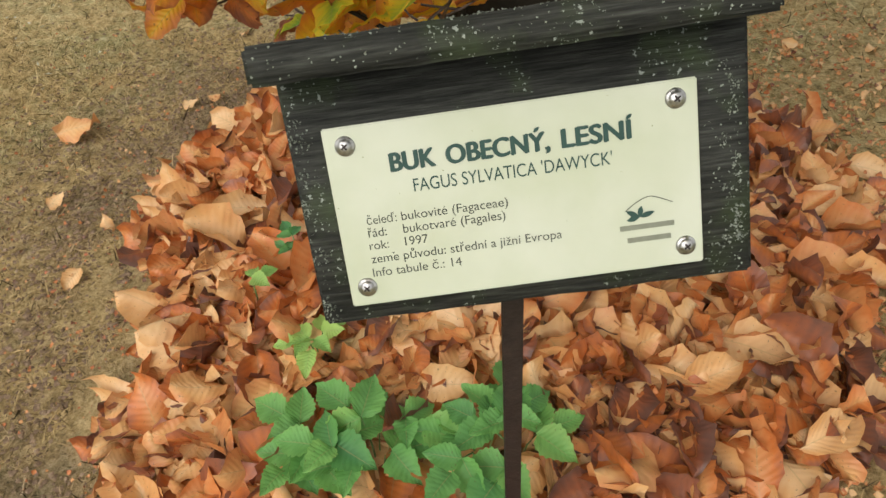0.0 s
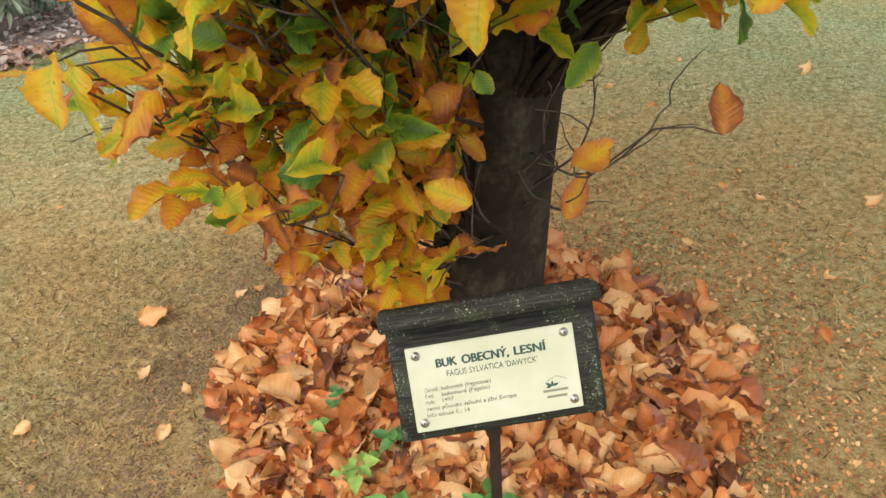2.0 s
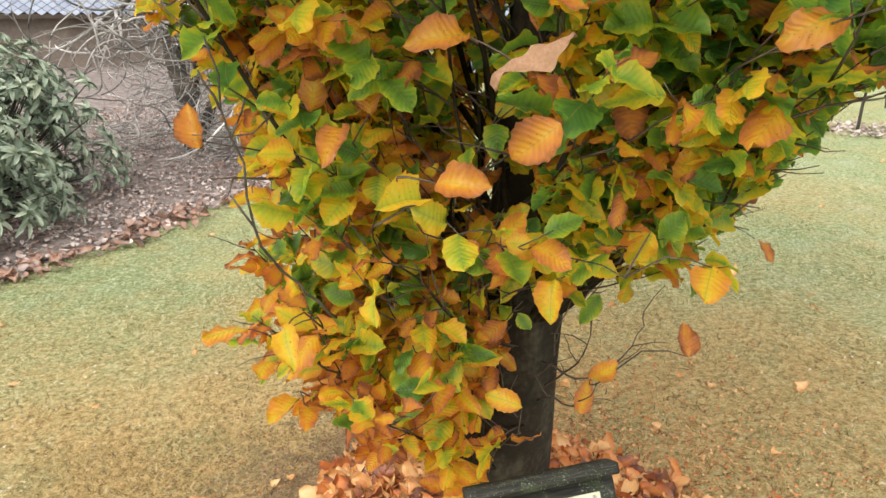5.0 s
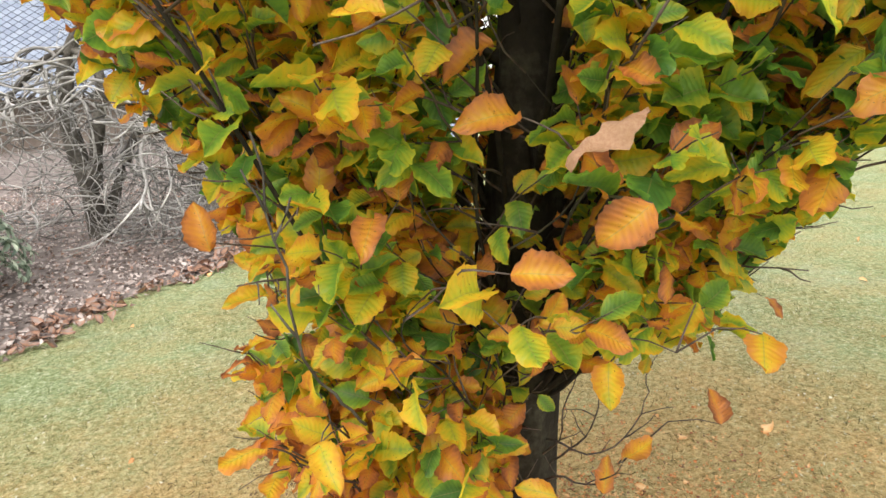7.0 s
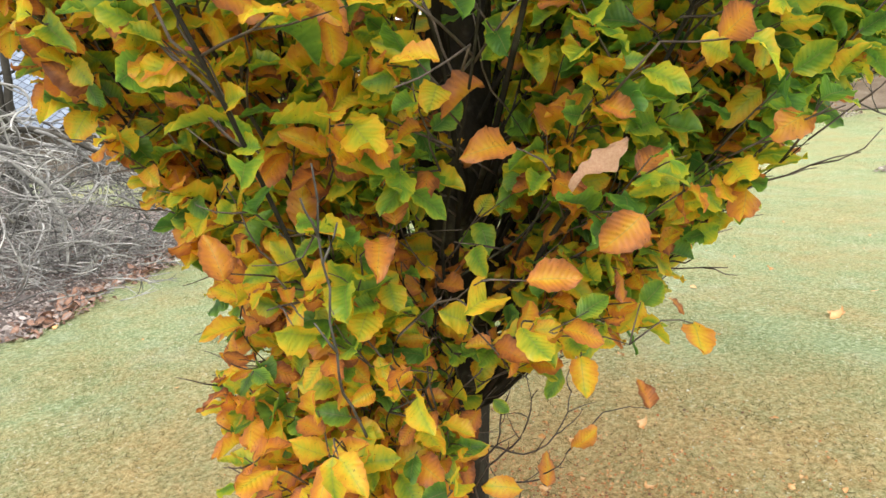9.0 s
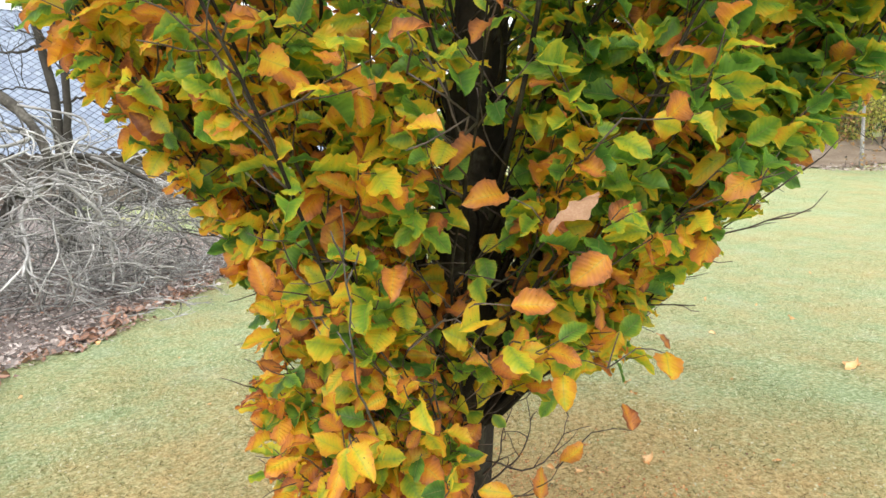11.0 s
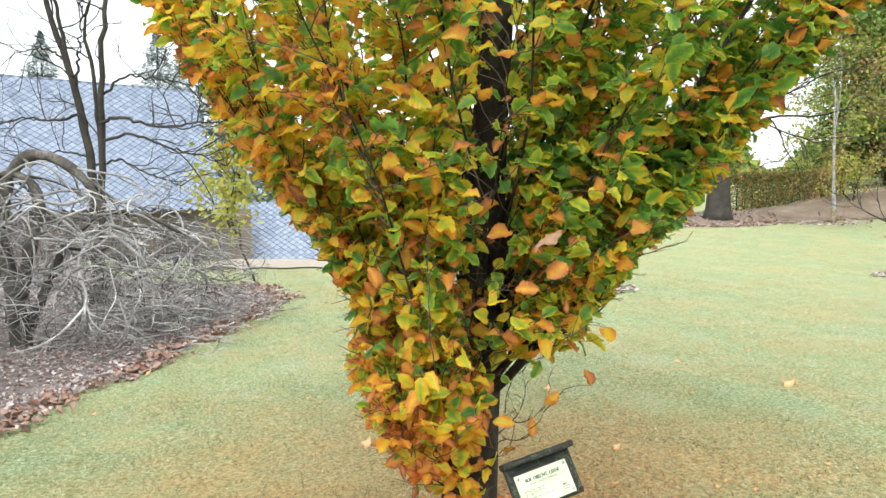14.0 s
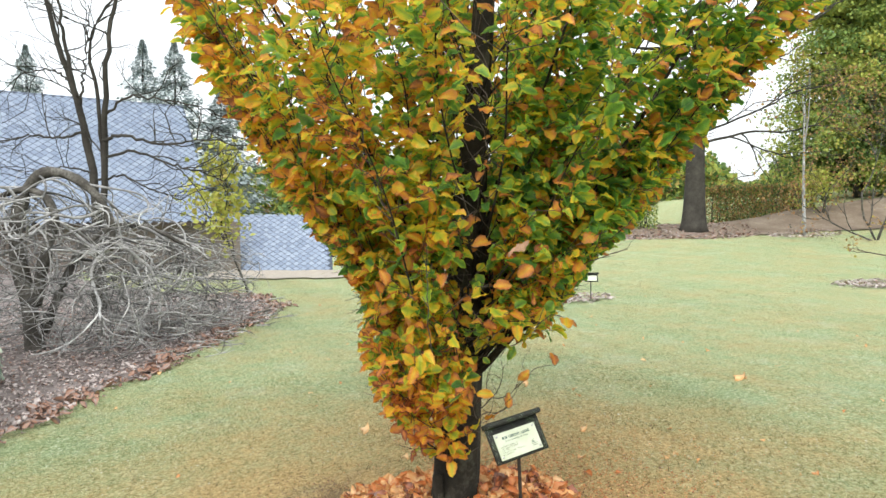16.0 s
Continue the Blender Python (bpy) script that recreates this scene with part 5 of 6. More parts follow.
BOUGHS = (([(0.2, 2.55), (0.6, 2.62), (1.1, 2.45), (1.5, 2.5), (1.9, 2.55)], 0.026), ([(0.15, 2.3), (0.7, 2.4), (1.2, 2.2), (1.6, 2.1), (2.0, 1.95)], 0.022), ([(0.3, 2.9), (0.7, 3.15), (1.2, 3.1), (1.7, 3.0)], 0.02),
          ([(-0.1, 2.7), (-0.5, 2.6), (-0.9, 2.65), (-1.4, 2.5)], 0.022), ([(-0.2, 3.4), (-0.6, 3.6), (-1.1, 3.55)], 0.018), ([(0.0, 2.0), (0.5, 2.05), (0.9, 1.85), (1.4, 1.7)], 0.018), ([(-0.05, 2.1), (-0.5, 2.2), (-1.0, 2.0)], 0.016))
twigs = []
for line, r0 in BOLES + BOUGHS:
    run = eased([around(l, z, 0.25 * math.sin(2 * l + z)) for l, z in line], 24) + rng.normal(0, 0.012, (24, 3))
    part("trunk" if r0 > 0.05 else "bough", tube_mesh("trunk", [(list(run), np.linspace(r0, r0 * 0.35, 24))], M_GREYBARK, 9), None, bare)
    for k in range(9, 24, 2 if r0 < 0.028 else 4):
        t = unit(run[k] - run[k - 1])
        grow(twigs, [], run[k], t * 0.7 + rng.normal(0, 0.6, 3) + (0, 0, 0.1), rng.uniform(0.3, 0.7), min(0.012, r0 * 0.4), 2, 0.16, 0.04, (2, 3), 0.65, 0.7)
part("branchwork", tube_mesh("branchwork", twigs, M_GREYBARK, 4), None, bare, "thin dark twigs")["kind"] = "stuff"
woody("yellow_sapling", "slim sapling with pale yellow-green feathery leaves", "tree", put(13.0, -3.62),
      [(around(0.02, 1.0), 1.5, 0.022, 3, dict(bend=0.1, lift=0.15, fan=0.8, kids=(3, 4), shrink=0.55))], M_GREYBARK, (20, 0.19, 0.12, 0.63, 0.04), "pale yellow-green leaves")

# rhododendron
rng = np.random.default_rng(8)
RHODO = [leaf_shape(4, 0.13, 0.12, d, -0.1, 0.0, 0.0, 0.95) for d in (0.15, 0.4, 0.65)]
for bx, by, rad, tall, label in ((-3.3, 3.95, 0.95, 1.04, "grey-green rhododendron bush at the lawn's edge"), (-3.3, 5.0, 0.95, 1.12, "grey-green rhododendron bush behind another at the lawn's edge"), (-4.3, 3.3, 1.0, 1.1, "broad grey-green rhododendron bush in the bed")):
    r = thing("rhododendron", label, "shrub", pose(bx, by, float(lie(bx, by))), "rhododendrons")
    n_r = int(620 * rad)
    aa, hh = rng.uniform(0, 6.28, n_r), rng.random(n_r) ** 0.8
    shell = rng.uniform(0.72, 1.03, n_r) * (1 + 0.12 * np.sin(3 * aa + 1) + 0.1 * np.sin(5 * aa + 4 * hh))
    prof = np.sqrt(np.clip(1 - (hh * 1.02 - 0.15) ** 2 * 1.1, 0.05, 1))
    cen = np.stack([rad * shell * prof * np.cos(aa), rad * shell * prof * np.sin(aa), tall * (0.06 + hh * shell)], 1)
    stalks = [([(0, 0, 0), c * (0.5, 0.5, 0.45), c], (0.015, 0.009, 0.003)) for c in cen[::5]]
    part("stemwork", tube_mesh("stemwork", stalks, M_GREYBARK, 4), None, r)["kind"] = "stuff"
    outw = cen / np.linalg.norm(cen, axis=1, keepdims=True) * (1, 1, 0.4) + (0, 0, 0.5)
    per = 9
    c = np.repeat(cen, per, 0)
    o = np.repeat(outw, per, 0)
    o /= np.linalg.norm(o, axis=1, keepdims=True)
    t = rng.normal(0, 1, o.shape)
    t -= o * (t * o).sum(1, keepdims=True)
    t /= np.linalg.norm(t, axis=1, keepdims=True)
    along = t + o * rng.uniform(-0.15, 0.5, (len(t), 1))
    m = frames_from(c, along, o + rng.normal(0, 0.15, o.shape), rng.uniform(0.07, 0.125, len(c)))
    part("foliage", swarm("foliage", RHODO, m, rng.integers(0, 3, len(c)), np.clip(rng.normal(0.5, 0.22, len(c)), 0, 1), M_RHODO), None, r, "long leathery leaves, grey-green with sky gloss in their colour")["kind"] = "stuff"

# litter on the bed
n_bed = 46000
bx, by = rng.uniform(-6, 2, n_bed), rng.uniform(1.5, 11, n_bed)
e = bed_side(bx, by)
ok = (e > -0.12 + rng.normal(0, 0.05, n_bed)) & (e < 5.0) & ((e < 1.4) | (rng.random(n_bed) < 0.7))
bx, by = bx[ok], by[ok]
fringe = rng.random(len(bx)) < 0.5 * (bed_side(bx, by) < 0.16)
bm_, bw_, bh_ = scatter_fallen(bx, by, lie(bx, by) + rng.uniform(0.012, 0.05, len(bx)), 0.5, rng.uniform(0.02, 0.047, len(bx)) * np.where(bed_side(bx, by) < 0.25, 1.5, 1.0) * np.where(fringe, 1.5, 1.0), 0.36)
bh_ = np.where(fringe, rng.uniform(0.72, 0.9, len(bx)), bh_)
ob = new("bed_litter", swarm("bed_litter", SPARSE, bm_, bw_, bh_, M_BEDLITTER))
tagged(ob, "brown fallen leaves covering the planting bed", "fallen leaves", kind="stuff")

# gravel path beyond the lawn
path = bpy.data.meshes.new("pavement_path")
pv, pf = [], []
for i in range(41):
    for w in (-1.6, 1.6):
        dd, ll = 16.3 + 0.01 * i + 0.7 * w + 0.12 * math.sin(1.3 * i + w) + 0.08 * math.sin(3.1 * i), -5.6 + 0.2 * i
        x, y = spot(dd, ll)
        pv.append((x, y, float(lie(x, y)) + 0.03))
for i in range(40):
    pf.append((2 * i, 2 * i + 2, 2 * i + 3, 2 * i + 1))
path.from_pydata(pv, [], pf)
tagged(new("pavement_path", finish(path, M_GRAVEL)), "pale gravel path in front of the house", "path", kind="structure")


# ---- the house ----
def slate_material():
    m, n, l, b = material("blue_grey_slate")
    ri = n.new("ShaderNodeObjectInfo").outputs["Random"]
    isl = n.new("ShaderNodeNewGeometry").outputs["Random Per Island"]
    v = mathnode(n, l, "FRACT", mathnode(n, l, "ADD", ri, isl))
    co = n.new("ShaderNodeTexCoord").outputs["Object"]
    a = noisenode(n, l, 6.0, 4.0, 0.6, co)
    f = mathnode(n, l, "ADD", mathnode(n, l, "MULTIPLY", v, 0.6), mathnode(n, l, "MULTIPLY", a, 0.4))
    l.new(rampnode(n, l, f, [(0.1, (0.16, 0.195, 0.27)), (0.5, (0.22, 0.265, 0.35)), (0.9, (0.28, 0.325, 0.405))]), b.inputs["Base Color"])
    b.inputs["Roughness"].default_value = 0.5
    return m


M_SLATE = slate_material()
M_UNDER = plain("dark_roof_felt", [(0.3, (0.06, 0.07, 0.09)), (0.7, (0.10, 0.115, 0.15))], 5.0, 0.9)
M_RENDER = plain("weathered_brown_wall", [(0.3, (0.10, 0.08, 0.068)), (0.5, (0.165, 0.135, 0.115)), (0.7, (0.24, 0.21, 0.185))], 1.2, 0.9, 0.3, 20.0)
M_DARKWOOD = plain("dark_wood", [(0.3, (0.03, 0.022, 0.018)), (0.7, (0.08, 0.06, 0.045))], 4.0, 0.8)
slate_bm = block(0.109, 0.109, 0.006, (0, 0, 0.005))
for v in slate_bm.verts:
    x, y = v.co.x, v.co.y
    v.co.x, v.co.y = (x - y) * 0.94, (x + y) * 0.80
slate_me = bpy.data.meshes.new("slate")
slate_bm.to_mesh(slate_me)
slate_bm.free()
finish(slate_me, M_SLATE, False)


def slated(house, name, origin, along, up, width, height, count_single):
    """A roof slope: a board with diamond slates; along and up are unit vectors of the slope."""
    z = unit(np.cross(along, up))
    M = Matrix(((along[0], up[0], z[0], origin[0]), (along[1], up[1], z[1], origin[1]), (along[2], up[2], z[2], origin[2]), (0, 0, 0, 1)))
    slope = part(name, block(width, height, 0.06, (width / 2, height / 2, -0.03)), M_UNDER, house, "slope of blue-grey diamond slates")
    slope.matrix_world = M
    spots, stepx, stepy = [], 0.232, 0.0985
    for j in range(int(height / stepy) + 1):
        for i in range(int(width / stepx)):
            spots.append(((i + (0.75 if j % 2 else 0.25)) * stepx, j * stepy, 0.002 + rng.uniform(0, 0.004)))
    spots.sort(key=lambda q: -q[0] if count_single > 0 else q[0])
    for q in spots[:abs(count_single)]:
        ob = part("slate", slate_me, None, slope)
        ob.location, ob.rotation_euler = q, (radians(-1.6), 0, 0)
    base = np.array([v.co[:] for v in slate_me.vertices])
    faces = np.array([p.vertices[:] for p in slate_me.polygons])
    rest = np.array(spots[abs(count_single):]).reshape(-1, 3)
    if len(rest):
        V = (base[None] + rest[:, None]).reshape(-1, 3)
        F = (faces[None] + (np.arange(len(rest)) * len(base))[:, None, None]).reshape(-1, 4)
        me = bpy.data.meshes.new("slate_field")
        me.from_pydata(V.tolist(), [], F.tolist())
        ob = part("slate_field", finish(me, M_SLATE, False), None, slope)
        ob["kind"] = "stuff"
    return slope


EAVE, RIDGE, SIDE = np.array((1.69, 18.7, 1.24)), np.array((1.14, 21.3, 4.75)), np.array((-0.9778, -0.2096, 0.0))
LONG = 13.5
far_end = EAVE + SIDE * LONG
house = thing("house", "low house with blue-grey diamond slate roof and brown walls", "house")
upv = RIDGE - EAVE
upv = upv - SIDE * (upv @ SIDE)
slated(house, "roof", far_end, -SIDE, unit(upv), LONG, float(np.linalg.norm(upv)) + 0.02, 300)
slope2 = part("roof", block(LONG, 5.0, 0.06, (LONG / 2, -2.5, -0.03)), M_UNDER, house, "hidden rear slope")
bu = unit((-upv[0], -upv[1], upv[2]))
bz = unit(np.cross(-SIDE, bu)) * -1
ro = far_end + upv
slope2.matrix_world = Matrix(((-SIDE[0], bu[0], bz[0], ro[0]), (-SIDE[1], bu[1], bz[1], ro[1]), (-SIDE[2], bu[2], bz[2], ro[2]), (0, 0, 0, 1)))
inn = unit((upv[0], upv[1], 0))
HM = Matrix(((-SIDE[0], inn[0], 0, far_end[0]), (-SIDE[1], inn[1], 0, far_end[1]), (0, 0, 1, 0), (0, 0, 0, 1)))


def house_part(name, bm, mat, label="", parent=None):
    ob = part(name, bm, mat, parent or house, label)
    if parent is None:
        ob.matrix_world = HM
    return ob


span = float(np.linalg.norm(upv[:2]))
house_part("wall", block(LONG - 0.5, 0.35, 3.2, (LONG / 2 - 0.1, 0.5, -0.42)), M_RENDER, "brown rendered front wall")
gable = bmesh.new()
ring = [(LONG - 0.35, 0.35, -2.0), (LONG - 0.35, 2 * span - 0.35, -2.0), (LONG - 0.35, 2 * span - 0.35, 1.5), (LONG - 0.35, span, 4.65), (LONG - 0.35, 0.35, 1.5)]
f = gable.faces.new([gable.verts.new(p) for p in ring])
ext = bmesh.ops.extrude_face_region(gable, geom=[f])
bmesh.ops.translate(gable, vec=(-0.3, 0, 0), verts=[v for v in ext["geom"] if isinstance(v, bmesh.types.BMVert)])
bmesh.ops.recalc_face_normals(gable, faces=gable.faces[:])
house_part("wall", gable, M_RENDER, "gable wall")
house_part("wall", block(1.25, 0.3, 3.36, (LONG + 0.2, 0.55, -0.5)), M_RENDER, "low side wall")
house_part("fascia", block(LONG, 0.12, 0.10, (LONG / 2, 0.02, 1.16)), M_DARKWOOD, "dark board under the eaves")
house_part("barge_board", block(0.05, 0.05, 0.05, (LONG + 0.02, 0.05, 1.22)), M_DARKWOOD)
annex = thing("annex", "low outbuilding with blue-grey slate roof behind the path", "outbuilding")
ax0, ax1, ax2 = np.array((*spot(20.4, -6.6), -0.62)), np.array((*spot(21.0, -3.3), -0.62)), np.array((*spot(22.2, -6.9), 1.35))
al = unit(ax1 - ax0)
uq = ax2 - ax0
uq = uq - al * (uq @ al)
slated(annex, "roof", ax0, al, unit(uq), float(np.linalg.norm(ax1 - ax0)), float(np.linalg.norm(uq)), -150)
ob = part("wall", block(1.8, 0.3, 2.4, (0.95, 2.3, -0.4)), M_RENDER, annex)
ob.matrix_world = Matrix(((al[0], -al[1], 0, ax0[0]), (al[1], al[0], 0, ax0[1]), (0, 0, 1, -0.3), (0, 0, 0, 1)))

# ---- the far side of the lawn ----
woody("old_tree", "large old tree with thick grey trunk beyond the lawn", "tree", put(28.6, 10.25),
      [(around(0.04, 1.0), 9.0, 0.47, 0, dict(bend=0.02, lift=0.1))]
      + [(around(math.cos(k), 0.75, math.sin(k)), 3.2, 0.14, 4, dict(bend=0.12, lift=0.05, kids=(2, 3), fan=0.7, shrink=0.7, off=(0, 0, 4.6 + 0.7 * k))) for k in range(6)]
      + [(around(0.95, 0.12), 3.4, 0.06, 4, dict(bend=0.13, lift=0.0, kids=(3, 3), fan=0.6, shrink=0.62, off=(0.3, -0.1, 3.6))), (around(0.8, 0.3, -0.4), 3.0, 0.05, 4, dict(bend=0.13, lift=0.0, kids=(3, 3), fan=0.6, shrink=0.62, off=(0.3, -0.1, 4.0)))],
      M_GREYBARK, (4, 0.3, 0.12, 0.87, 0.08), "sparse brownish leaves")
woody("young_tree", "slim young tree with bare pale stem on the lawn", "tree", put(27.0, 13.95),
      [(around(-0.01, 1.0), 3.6, 0.075, 3, dict(bend=0.02, lift=0.25, kids=(2, 2), fan=0.4, shrink=0.55, thin=0.5))], M_PALETWIG, (3, 0.2, 0.10, 0.7, 0.1), "few brown leaves")


def hedge(d0, l0, d1, l1, tall, thick, count, tone, mixed, label):
    a, b = np.array(put(d0, l0)), np.array(put(d1, l1))
    h = thing("hedge", label, "hedge", pose(*a), "hedges")
    b[2] = a[2] + 0.15
    run = b - a
    n = unit((-run[1], run[0], 0))
    s, w = rng.random(count), rng.uniform(-1, 1, count)
    z = rng.random(count) ** 0.85 * tall * (1 + 0.05 * np.sin(s * 40))
    p = s[:, None] * run + (np.sign(w) * (0.75 + 0.3 * np.abs(w)))[:, None] * n * thick / 2
    lid = rng.random(count) < 0.25
    p[lid] = s[lid, None] * run + w[lid, None] * n * thick / 2
    z[lid] = tall * rng.uniform(0.92, 1.05, lid.sum())
    p[:, 2] += z
    m = frames_from(p, rng.normal(0, 1, p.shape), rng.normal(0, 1, p.shape), rng.uniform(0.06, 0.11, count))
    part("foliage", swarm("foliage", SIMPLE, m, rng.integers(0, 2, count), np.clip(np.where(rng.random(count) < mixed, rng.normal(0.22, 0.08, count), rng.normal(tone, 0.1, count)), 0, 1), M_FARLEAF), None, h)["kind"] = "stuff"
    stems = []
    for i in range(int(np.linalg.norm(run) / 0.18)):
        q = run * rng.random() + n * rng.normal(0, thick * 0.2)
        stems.append(([q + (0, 0, -0.1), q + rng.normal(0, 0.1, 3) + (0, 0, tall * 0.5), q + rng.normal(0, 0.15, 3) + (0, 0, tall * 0.95)], (0.035, 0.025, 0.01)))
    part("stemwork", tube_mesh("stemwork", stems, M_GREYBARK, 4), None, h)["kind"] = "stuff"


hedge(31.3, 11.9, 31.8, 16.6, 1.6, 0.9, 16000, 0.86, 0.45, "clipped brownish hedge beyond the lawn")
hedge(30, 4.0, 29.5, 9.0, 1.35, 0.8, 7000, 0.45, 0.3, "clipped dark green hedge beyond the old tree")


def full_tree(name, label, d, l, tall, wide, boughs, per, size, tone, dev, leaf_label):
    """A tree leafy to the ground: a trunk, boughs that spread and droop, and leaves along every bough."""
    t = thing(name, label, "tree", pose(*put(d, l)), "green trees")
    part("trunk", tube_mesh("trunk", [([(0, 0, -0.3), (0.1, 0, tall * 0.5), (0, 0.1, tall * 0.95)], (0.22, 0.13, 0.02))], M_GREYBARK, 10), None, t)
    lines, P, H = [], [], []
    for i in range(boughs):
        h = 0.04 + 0.93 * (i + rng.random()) / boughs
        az = i * 2.4 + rng.normal(0, 0.4)
        out = wide * (1 - h ** 2.2) ** 0.7 * rng.uniform(0.6, 1.12) + 0.25
        rise = rng.uniform(0.0, 0.3) * out
        s = np.linspace(0, 1, 7)
        line = np.stack([out * s * math.cos(az), out * s * math.sin(az), tall * h + rise * np.sin(2.6 * s) - 0.12 * out * s ** 2], 1) + rng.normal(0, 0.06, (7, 3)) * s[:, None]
        lines.append((list(line), np.linspace(0.05, 0.008, 7)))
        k = rng.random(per) ** 0.6
        c = np.stack([np.interp(k, s, line[:, c]) for c in range(3)], 1)
        P.append(c + rng.normal(0, 1, (per, 3)) * (0.34, 0.34, 0.22) * (0.5 + 0.16 * out))
        H.append(rng.normal(tone + rng.normal(0, dev) + 0.12 * h, dev * 0.6, per))
    P, H = np.concatenate(P), np.concatenate(H)
    P[:, 2] = np.maximum(P[:, 2], 0.08)
    part("branchwork", tube_mesh("branchwork", lines, M_GREYBARK, 4), None, t)["kind"] = "stuff"
    m = frames_from(P, rng.normal(0, 1, P.shape) + (0, 0, -0.4), rng.normal(0, 0.6, P.shape) + (0, 0, 0.9), rng.uniform(0.6, 1.3, len(P)) * size)
    part("crown", swarm("crown", SIMPLE, m, rng.integers(0, 2, len(P)), np.clip(H, 0.05, 0.95), M_FARLEAF), None, t, leaf_label)["kind"] = "stuff"


full_tree("green_tree", "broad dark green tree leafy to the ground beyond the hedge", 34, 20.1, 11.5, 4.1, 200, 320, 0.17, 0.40, 0.10, "dense green leaves")
full_tree("green_tree", "broad dark green tree leafy to the ground beyond the hedge", 31, 22.5, 7.0, 3.2, 140, 300, 0.16, 0.32, 0.10, "dense green leaves")
full_tree("green_tree", "tall green tree turning yellow beyond the hedge", 39, 25.0, 14.0, 4.6, 220, 190, 0.18, 0.42, 0.1, "green and yellowing leaves")
woody("brown_shrub", "spreading shrub with dry brown leaves", "shrub", put(24, 14.9),
      [(around(-0.35, 0.9), 1.9, 0.04, 5, dict(bend=0.16, lift=0.05, kids=(2, 3), fan=0.7, shrink=0.72)), (around(0.1, 1.0), 2.2, 0.045, 5, dict(bend=0.14, lift=0.05, kids=(3, 3), fan=0.7, shrink=0.72)),
       (around(-0.9, 0.5), 1.7, 0.035, 5, dict(bend=0.16, lift=0.03, kids=(2, 3), fan=0.6, shrink=0.7))], M_SHRUBWOOD, (4, 0.18, 0.09, 0.92, 0.08), "dry brown leaves")
woody("yellow_shrub", "yellowing shrub beside the hedge", "shrub", put(29.5, 16.0),
      [(around(0.1 * k, 1.0, 0.1), 0.8, 0.03, 3, dict(bend=0.15, lift=0.1, kids=(3, 3), fan=0.8, shrink=0.75)) for k in (-4, 0, 4)], M_GREYBARK, (14, 0.2, 0.12, 0.6, 0.06), "yellow-green leaves")
woody("low_shrub", "low twiggy shrub with dry leaves on the lawn", "shrub", put(13.6, 9.15),
      [(around(-0.45, 0.8), 0.8, 0.025, 3, dict(bend=0.16, lift=0.03, kids=(2, 3), fan=0.6, shrink=0.7)), (around(-0.5, 0.9), 1.0, 0.025, 3, dict(bend=0.16, lift=0.03, kids=(3, 3), fan=0.6, shrink=0.7)),
       (around(0.3, 0.9), 1.0, 0.025, 3, dict(bend=0.16, lift=0.03, kids=(3, 3), fan=0.6, shrink=0.7))], M_TWIG, (5, 0.06, 0.06, 0.85, 0.1), "dry brown leaves")


def strip(name, mat, rows, cols, place, lift):
    """A strip laid on the ground: place(i, j) gives d and l of each of its corners."""
    v = []
    for i in range(rows + 1):
        for j in range(cols + 1):
            x, y = spot(*place(i / rows, j / cols))
            v.append((x, y, float(lie(x, y)) + lift))
    n = cols + 1
    me = bpy.data.meshes.new(name)
    me.from_pydata(v, [], [(i * n + j, (i + 1) * n + j, (i + 1) * n + j + 1, i * n + j + 1) for i in range(rows) for j in range(cols)])
    return finish(me, mat)


ob = new("ground_bank", strip("ground_bank", M_TRACK, 60, 12, lambda u, w: (27.2 + 3.9 * w + (1 - w) * 0.35 * math.sin(19 * u) + 0.15 * math.sin(47 * u), 3.0 + 27 * u), 0.05))
tagged(ob, "reddish brown leaf-strewn earth bank beyond the lawn", "bank", kind="structure")


def leaf_patch(name, d, l, rad, count, size, tone, label):
    a, r = rng.uniform(0, 6.28, count), np.sqrt(rng.random(count)) * rad
    x0, y0 = spot(d, l)
    x, y = x0 + r * np.cos(a) * 1.3, y0 + r * np.sin(a)
    ob = new(name, swarm(name, SIMPLE, *(lambda q: (q[0], q[1] % 2, q[2]))(scatter_fallen(x, y, lie(x, y) + rng.uniform(0.01, 0.06, count), 0.5, rng.uniform(0.7, 1.3, count) * size, tone)), M_BEDLITTER))
    tagged(ob, label, "fallen leaves", "leaf heaps on the lawn", "stuff")


leaf_patch("leaf_heap", 13.6, 8.5, 0.7, 700, 0.07, 0.3, "brown fallen leaves under a low shrub")
leaf_patch("leaf_heap", 11.6, 2.25, 0.5, 350, 0.07, 0.3, "brown fallen leaves under a label board")
leaf_patch("leaf_heap", 27.0, 13.95, 1.2, 500, 0.1, 0.3, "brown fallen leaves under a young tree")
leaf_patch("leaf_heap", 28.2, 9.6, 2.6, 4000, 0.11, 0.82, "red-brown fallen leaves round an old tree")


def small_board(d, l, turn, label):
    x, y, z = put(d, l)
    b = thing("plant_label", label, "sign", pose(x, y, z, 0, 0, turn), "far plant labels")
    part("stake", block(0.016, 0.008, 0.42, (0, 0, 0.15)), M_STAKE, b)
    for nm, bm, mt in (("back_board", block(0.22, 0.016, 0.13, (0, 0, 0)), M_BOARD), ("cap_board", block(0.255, 0.05, 0.018, (0, -0.015, 0.073)), M_BOARD), ("plate", block(0.18, 0.003, 0.09, (0, -0.0105, -0.005)), M_PLATE)):
        ob = part(nm, bm, mt, b)
        ob.matrix_basis = pose(0, -0.01, 0.37, -28, 0, 0)


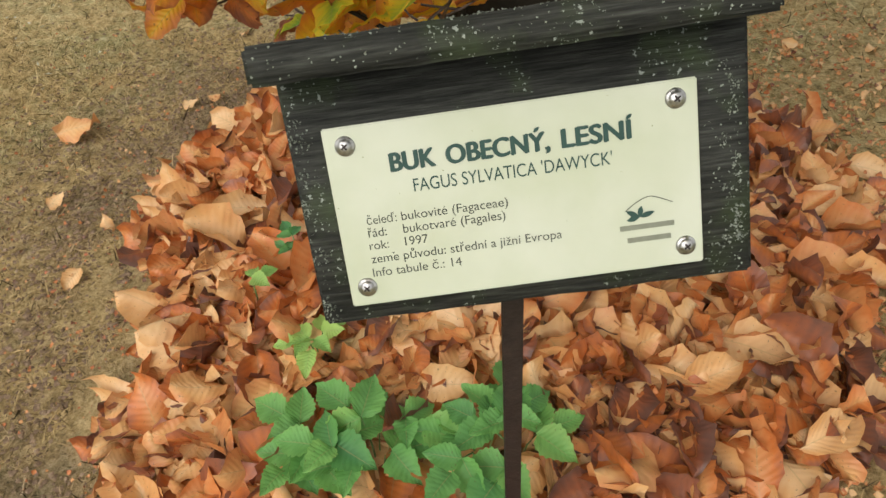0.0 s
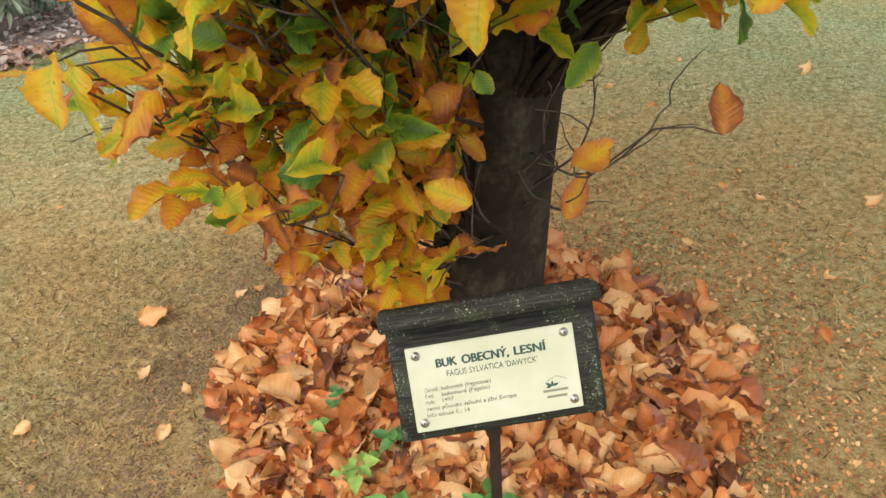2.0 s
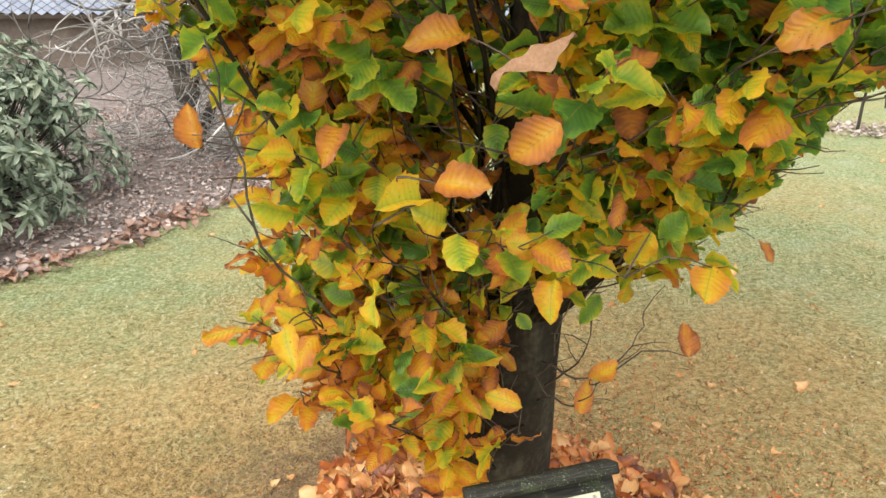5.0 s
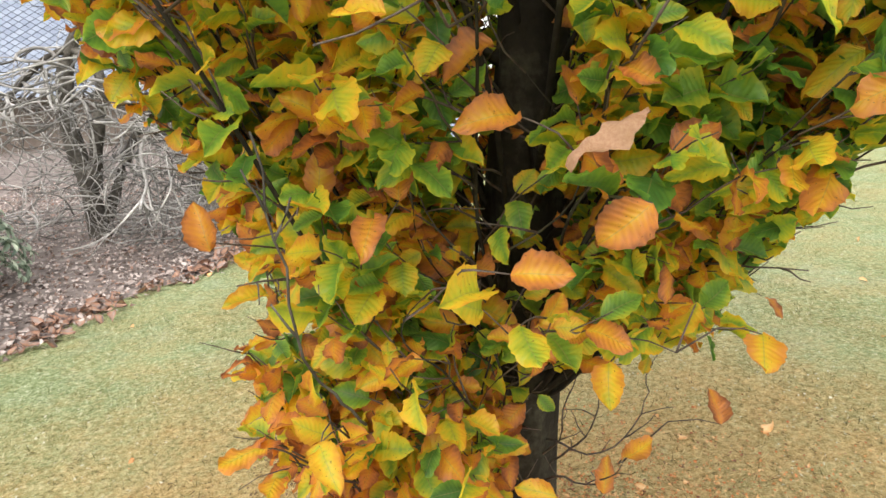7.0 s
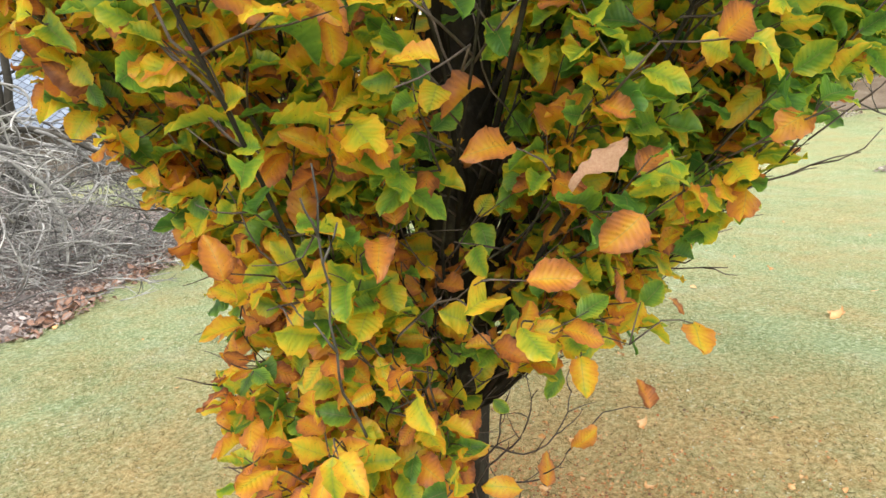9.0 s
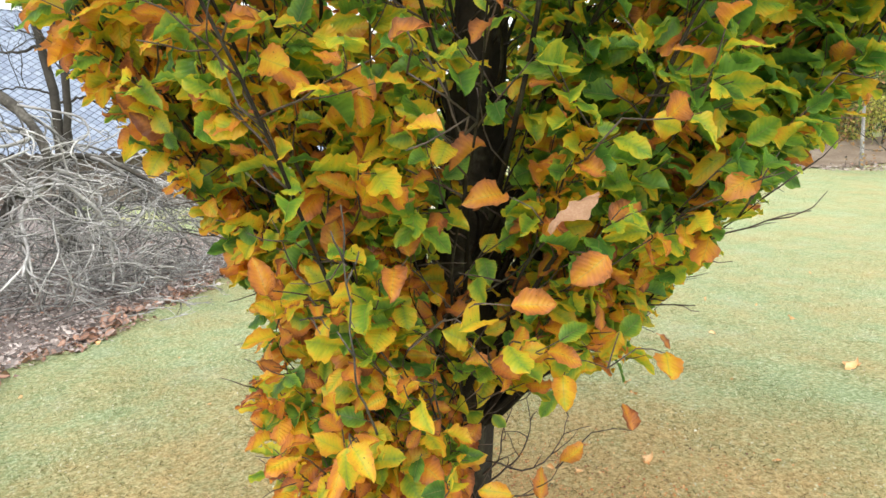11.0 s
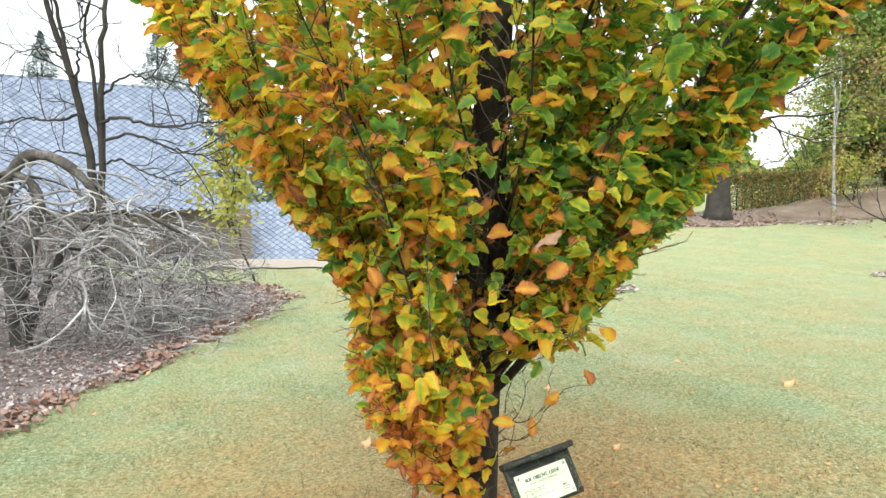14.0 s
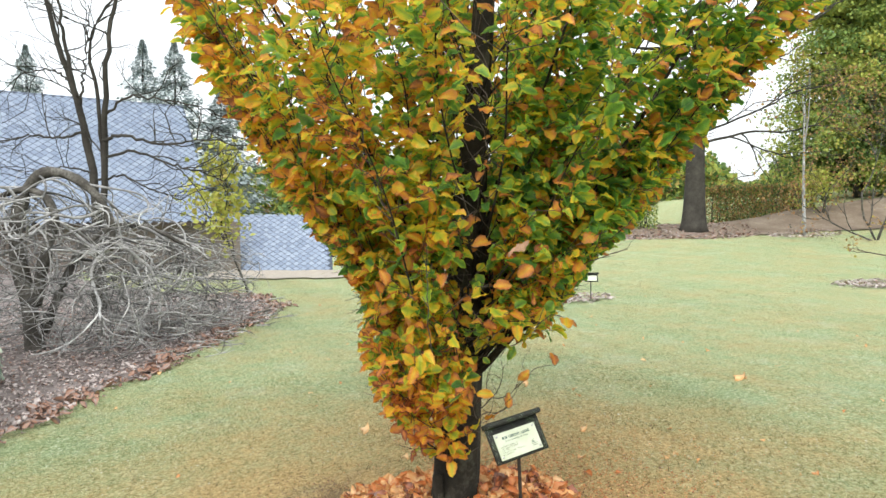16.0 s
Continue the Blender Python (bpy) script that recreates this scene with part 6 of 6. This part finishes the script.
small_board(11.4, 2.42, -28, "small dark label board with pale plate on stake")
small_board(27.0, 13.4, 40, "small dark label board seen from the side")
woody("thin_sapling", "thin sapling beside a small label board", "tree", put(11.5, 2.1), [(around(0, 1.0), 1.2, 0.02, 2, dict(bend=0.05, lift=0.2))], M_GREYBARK)

# conifers behind the house and far woods
for d, l, tall in ((46, -17.3, 14.0), (48, -20.2, 14.5), (50, -15.6, 12.0), (47, -27.5, 14.0)):
    x, y, z = put(d, l)
    c = thing("conifer", "grey-green conifer behind the house, paled by haze in its colour", "tree", pose(x, y, z), "conifers behind the house")
    part("trunk", tube_mesh("trunk", [([(0, 0, -0.3), (0, 0, tall)], (0.22, 0.03))], M_GREYBARK, 8), None, c)
    cnt = 10000
    h = rng.random(cnt) ** 0.7
    az = rng.uniform(0, 6.28, cnt)
    rr = (1 - h) * tall * 0.5 * (0.35 + 0.65 * rng.random(cnt)) * (0.75 + 0.25 * np.sin(h * tall * 5)) + 0.03
    p = np.stack([rr * np.cos(az), rr * np.sin(az), 0.8 + h * (tall - 0.8) - 0.25 * rr], 1)
    m = frames_from(p, np.stack([np.cos(az), np.sin(az), -0.35 + 0 * az], 1) + rng.normal(0, 0.3, p.shape), np.stack([0 * az, 0 * az, 1 + 0 * az], 1) + rng.normal(0, 0.2, p.shape), rng.uniform(0.2, 0.6, cnt) * (1.25 - h))
    part("needles", swarm("needles", SIMPLE, m, rng.integers(0, 2, cnt), np.zeros(cnt), M_NEEDLE), None, c)["kind"] = "stuff"
cnt = 130000
az = np.where(rng.random(cnt) < 0.72, rng.uniform(0.2, 2.1, cnt), rng.uniform(0, 6.28, cnt))
dist = rng.uniform(70, 95, cnt)
hmax = 5.0 + 2.2 * np.sin(az * 9) + 1.8 * np.sin(az * 23 + 1) + 1.0 * np.sin(az * 61)
wx, wy = dist * np.cos(az), dist * np.sin(az)
p = np.stack([wx, wy, lie(wx, wy) * 0.6 + rng.random(cnt) * hmax], 1)
m = frames_from(p, rng.normal(0, 1, p.shape), rng.normal(0, 1, p.shape), rng.uniform(0.35, 0.8, cnt))
ob = new("backdrop_woods", swarm("backdrop_woods", SIMPLE, m, rng.integers(0, 2, cnt), np.clip(rng.normal(0.42, 0.25, cnt), 0, 1), M_FARLEAF))
tagged(ob, "distant mixed autumn woods", "woods", kind="structure")
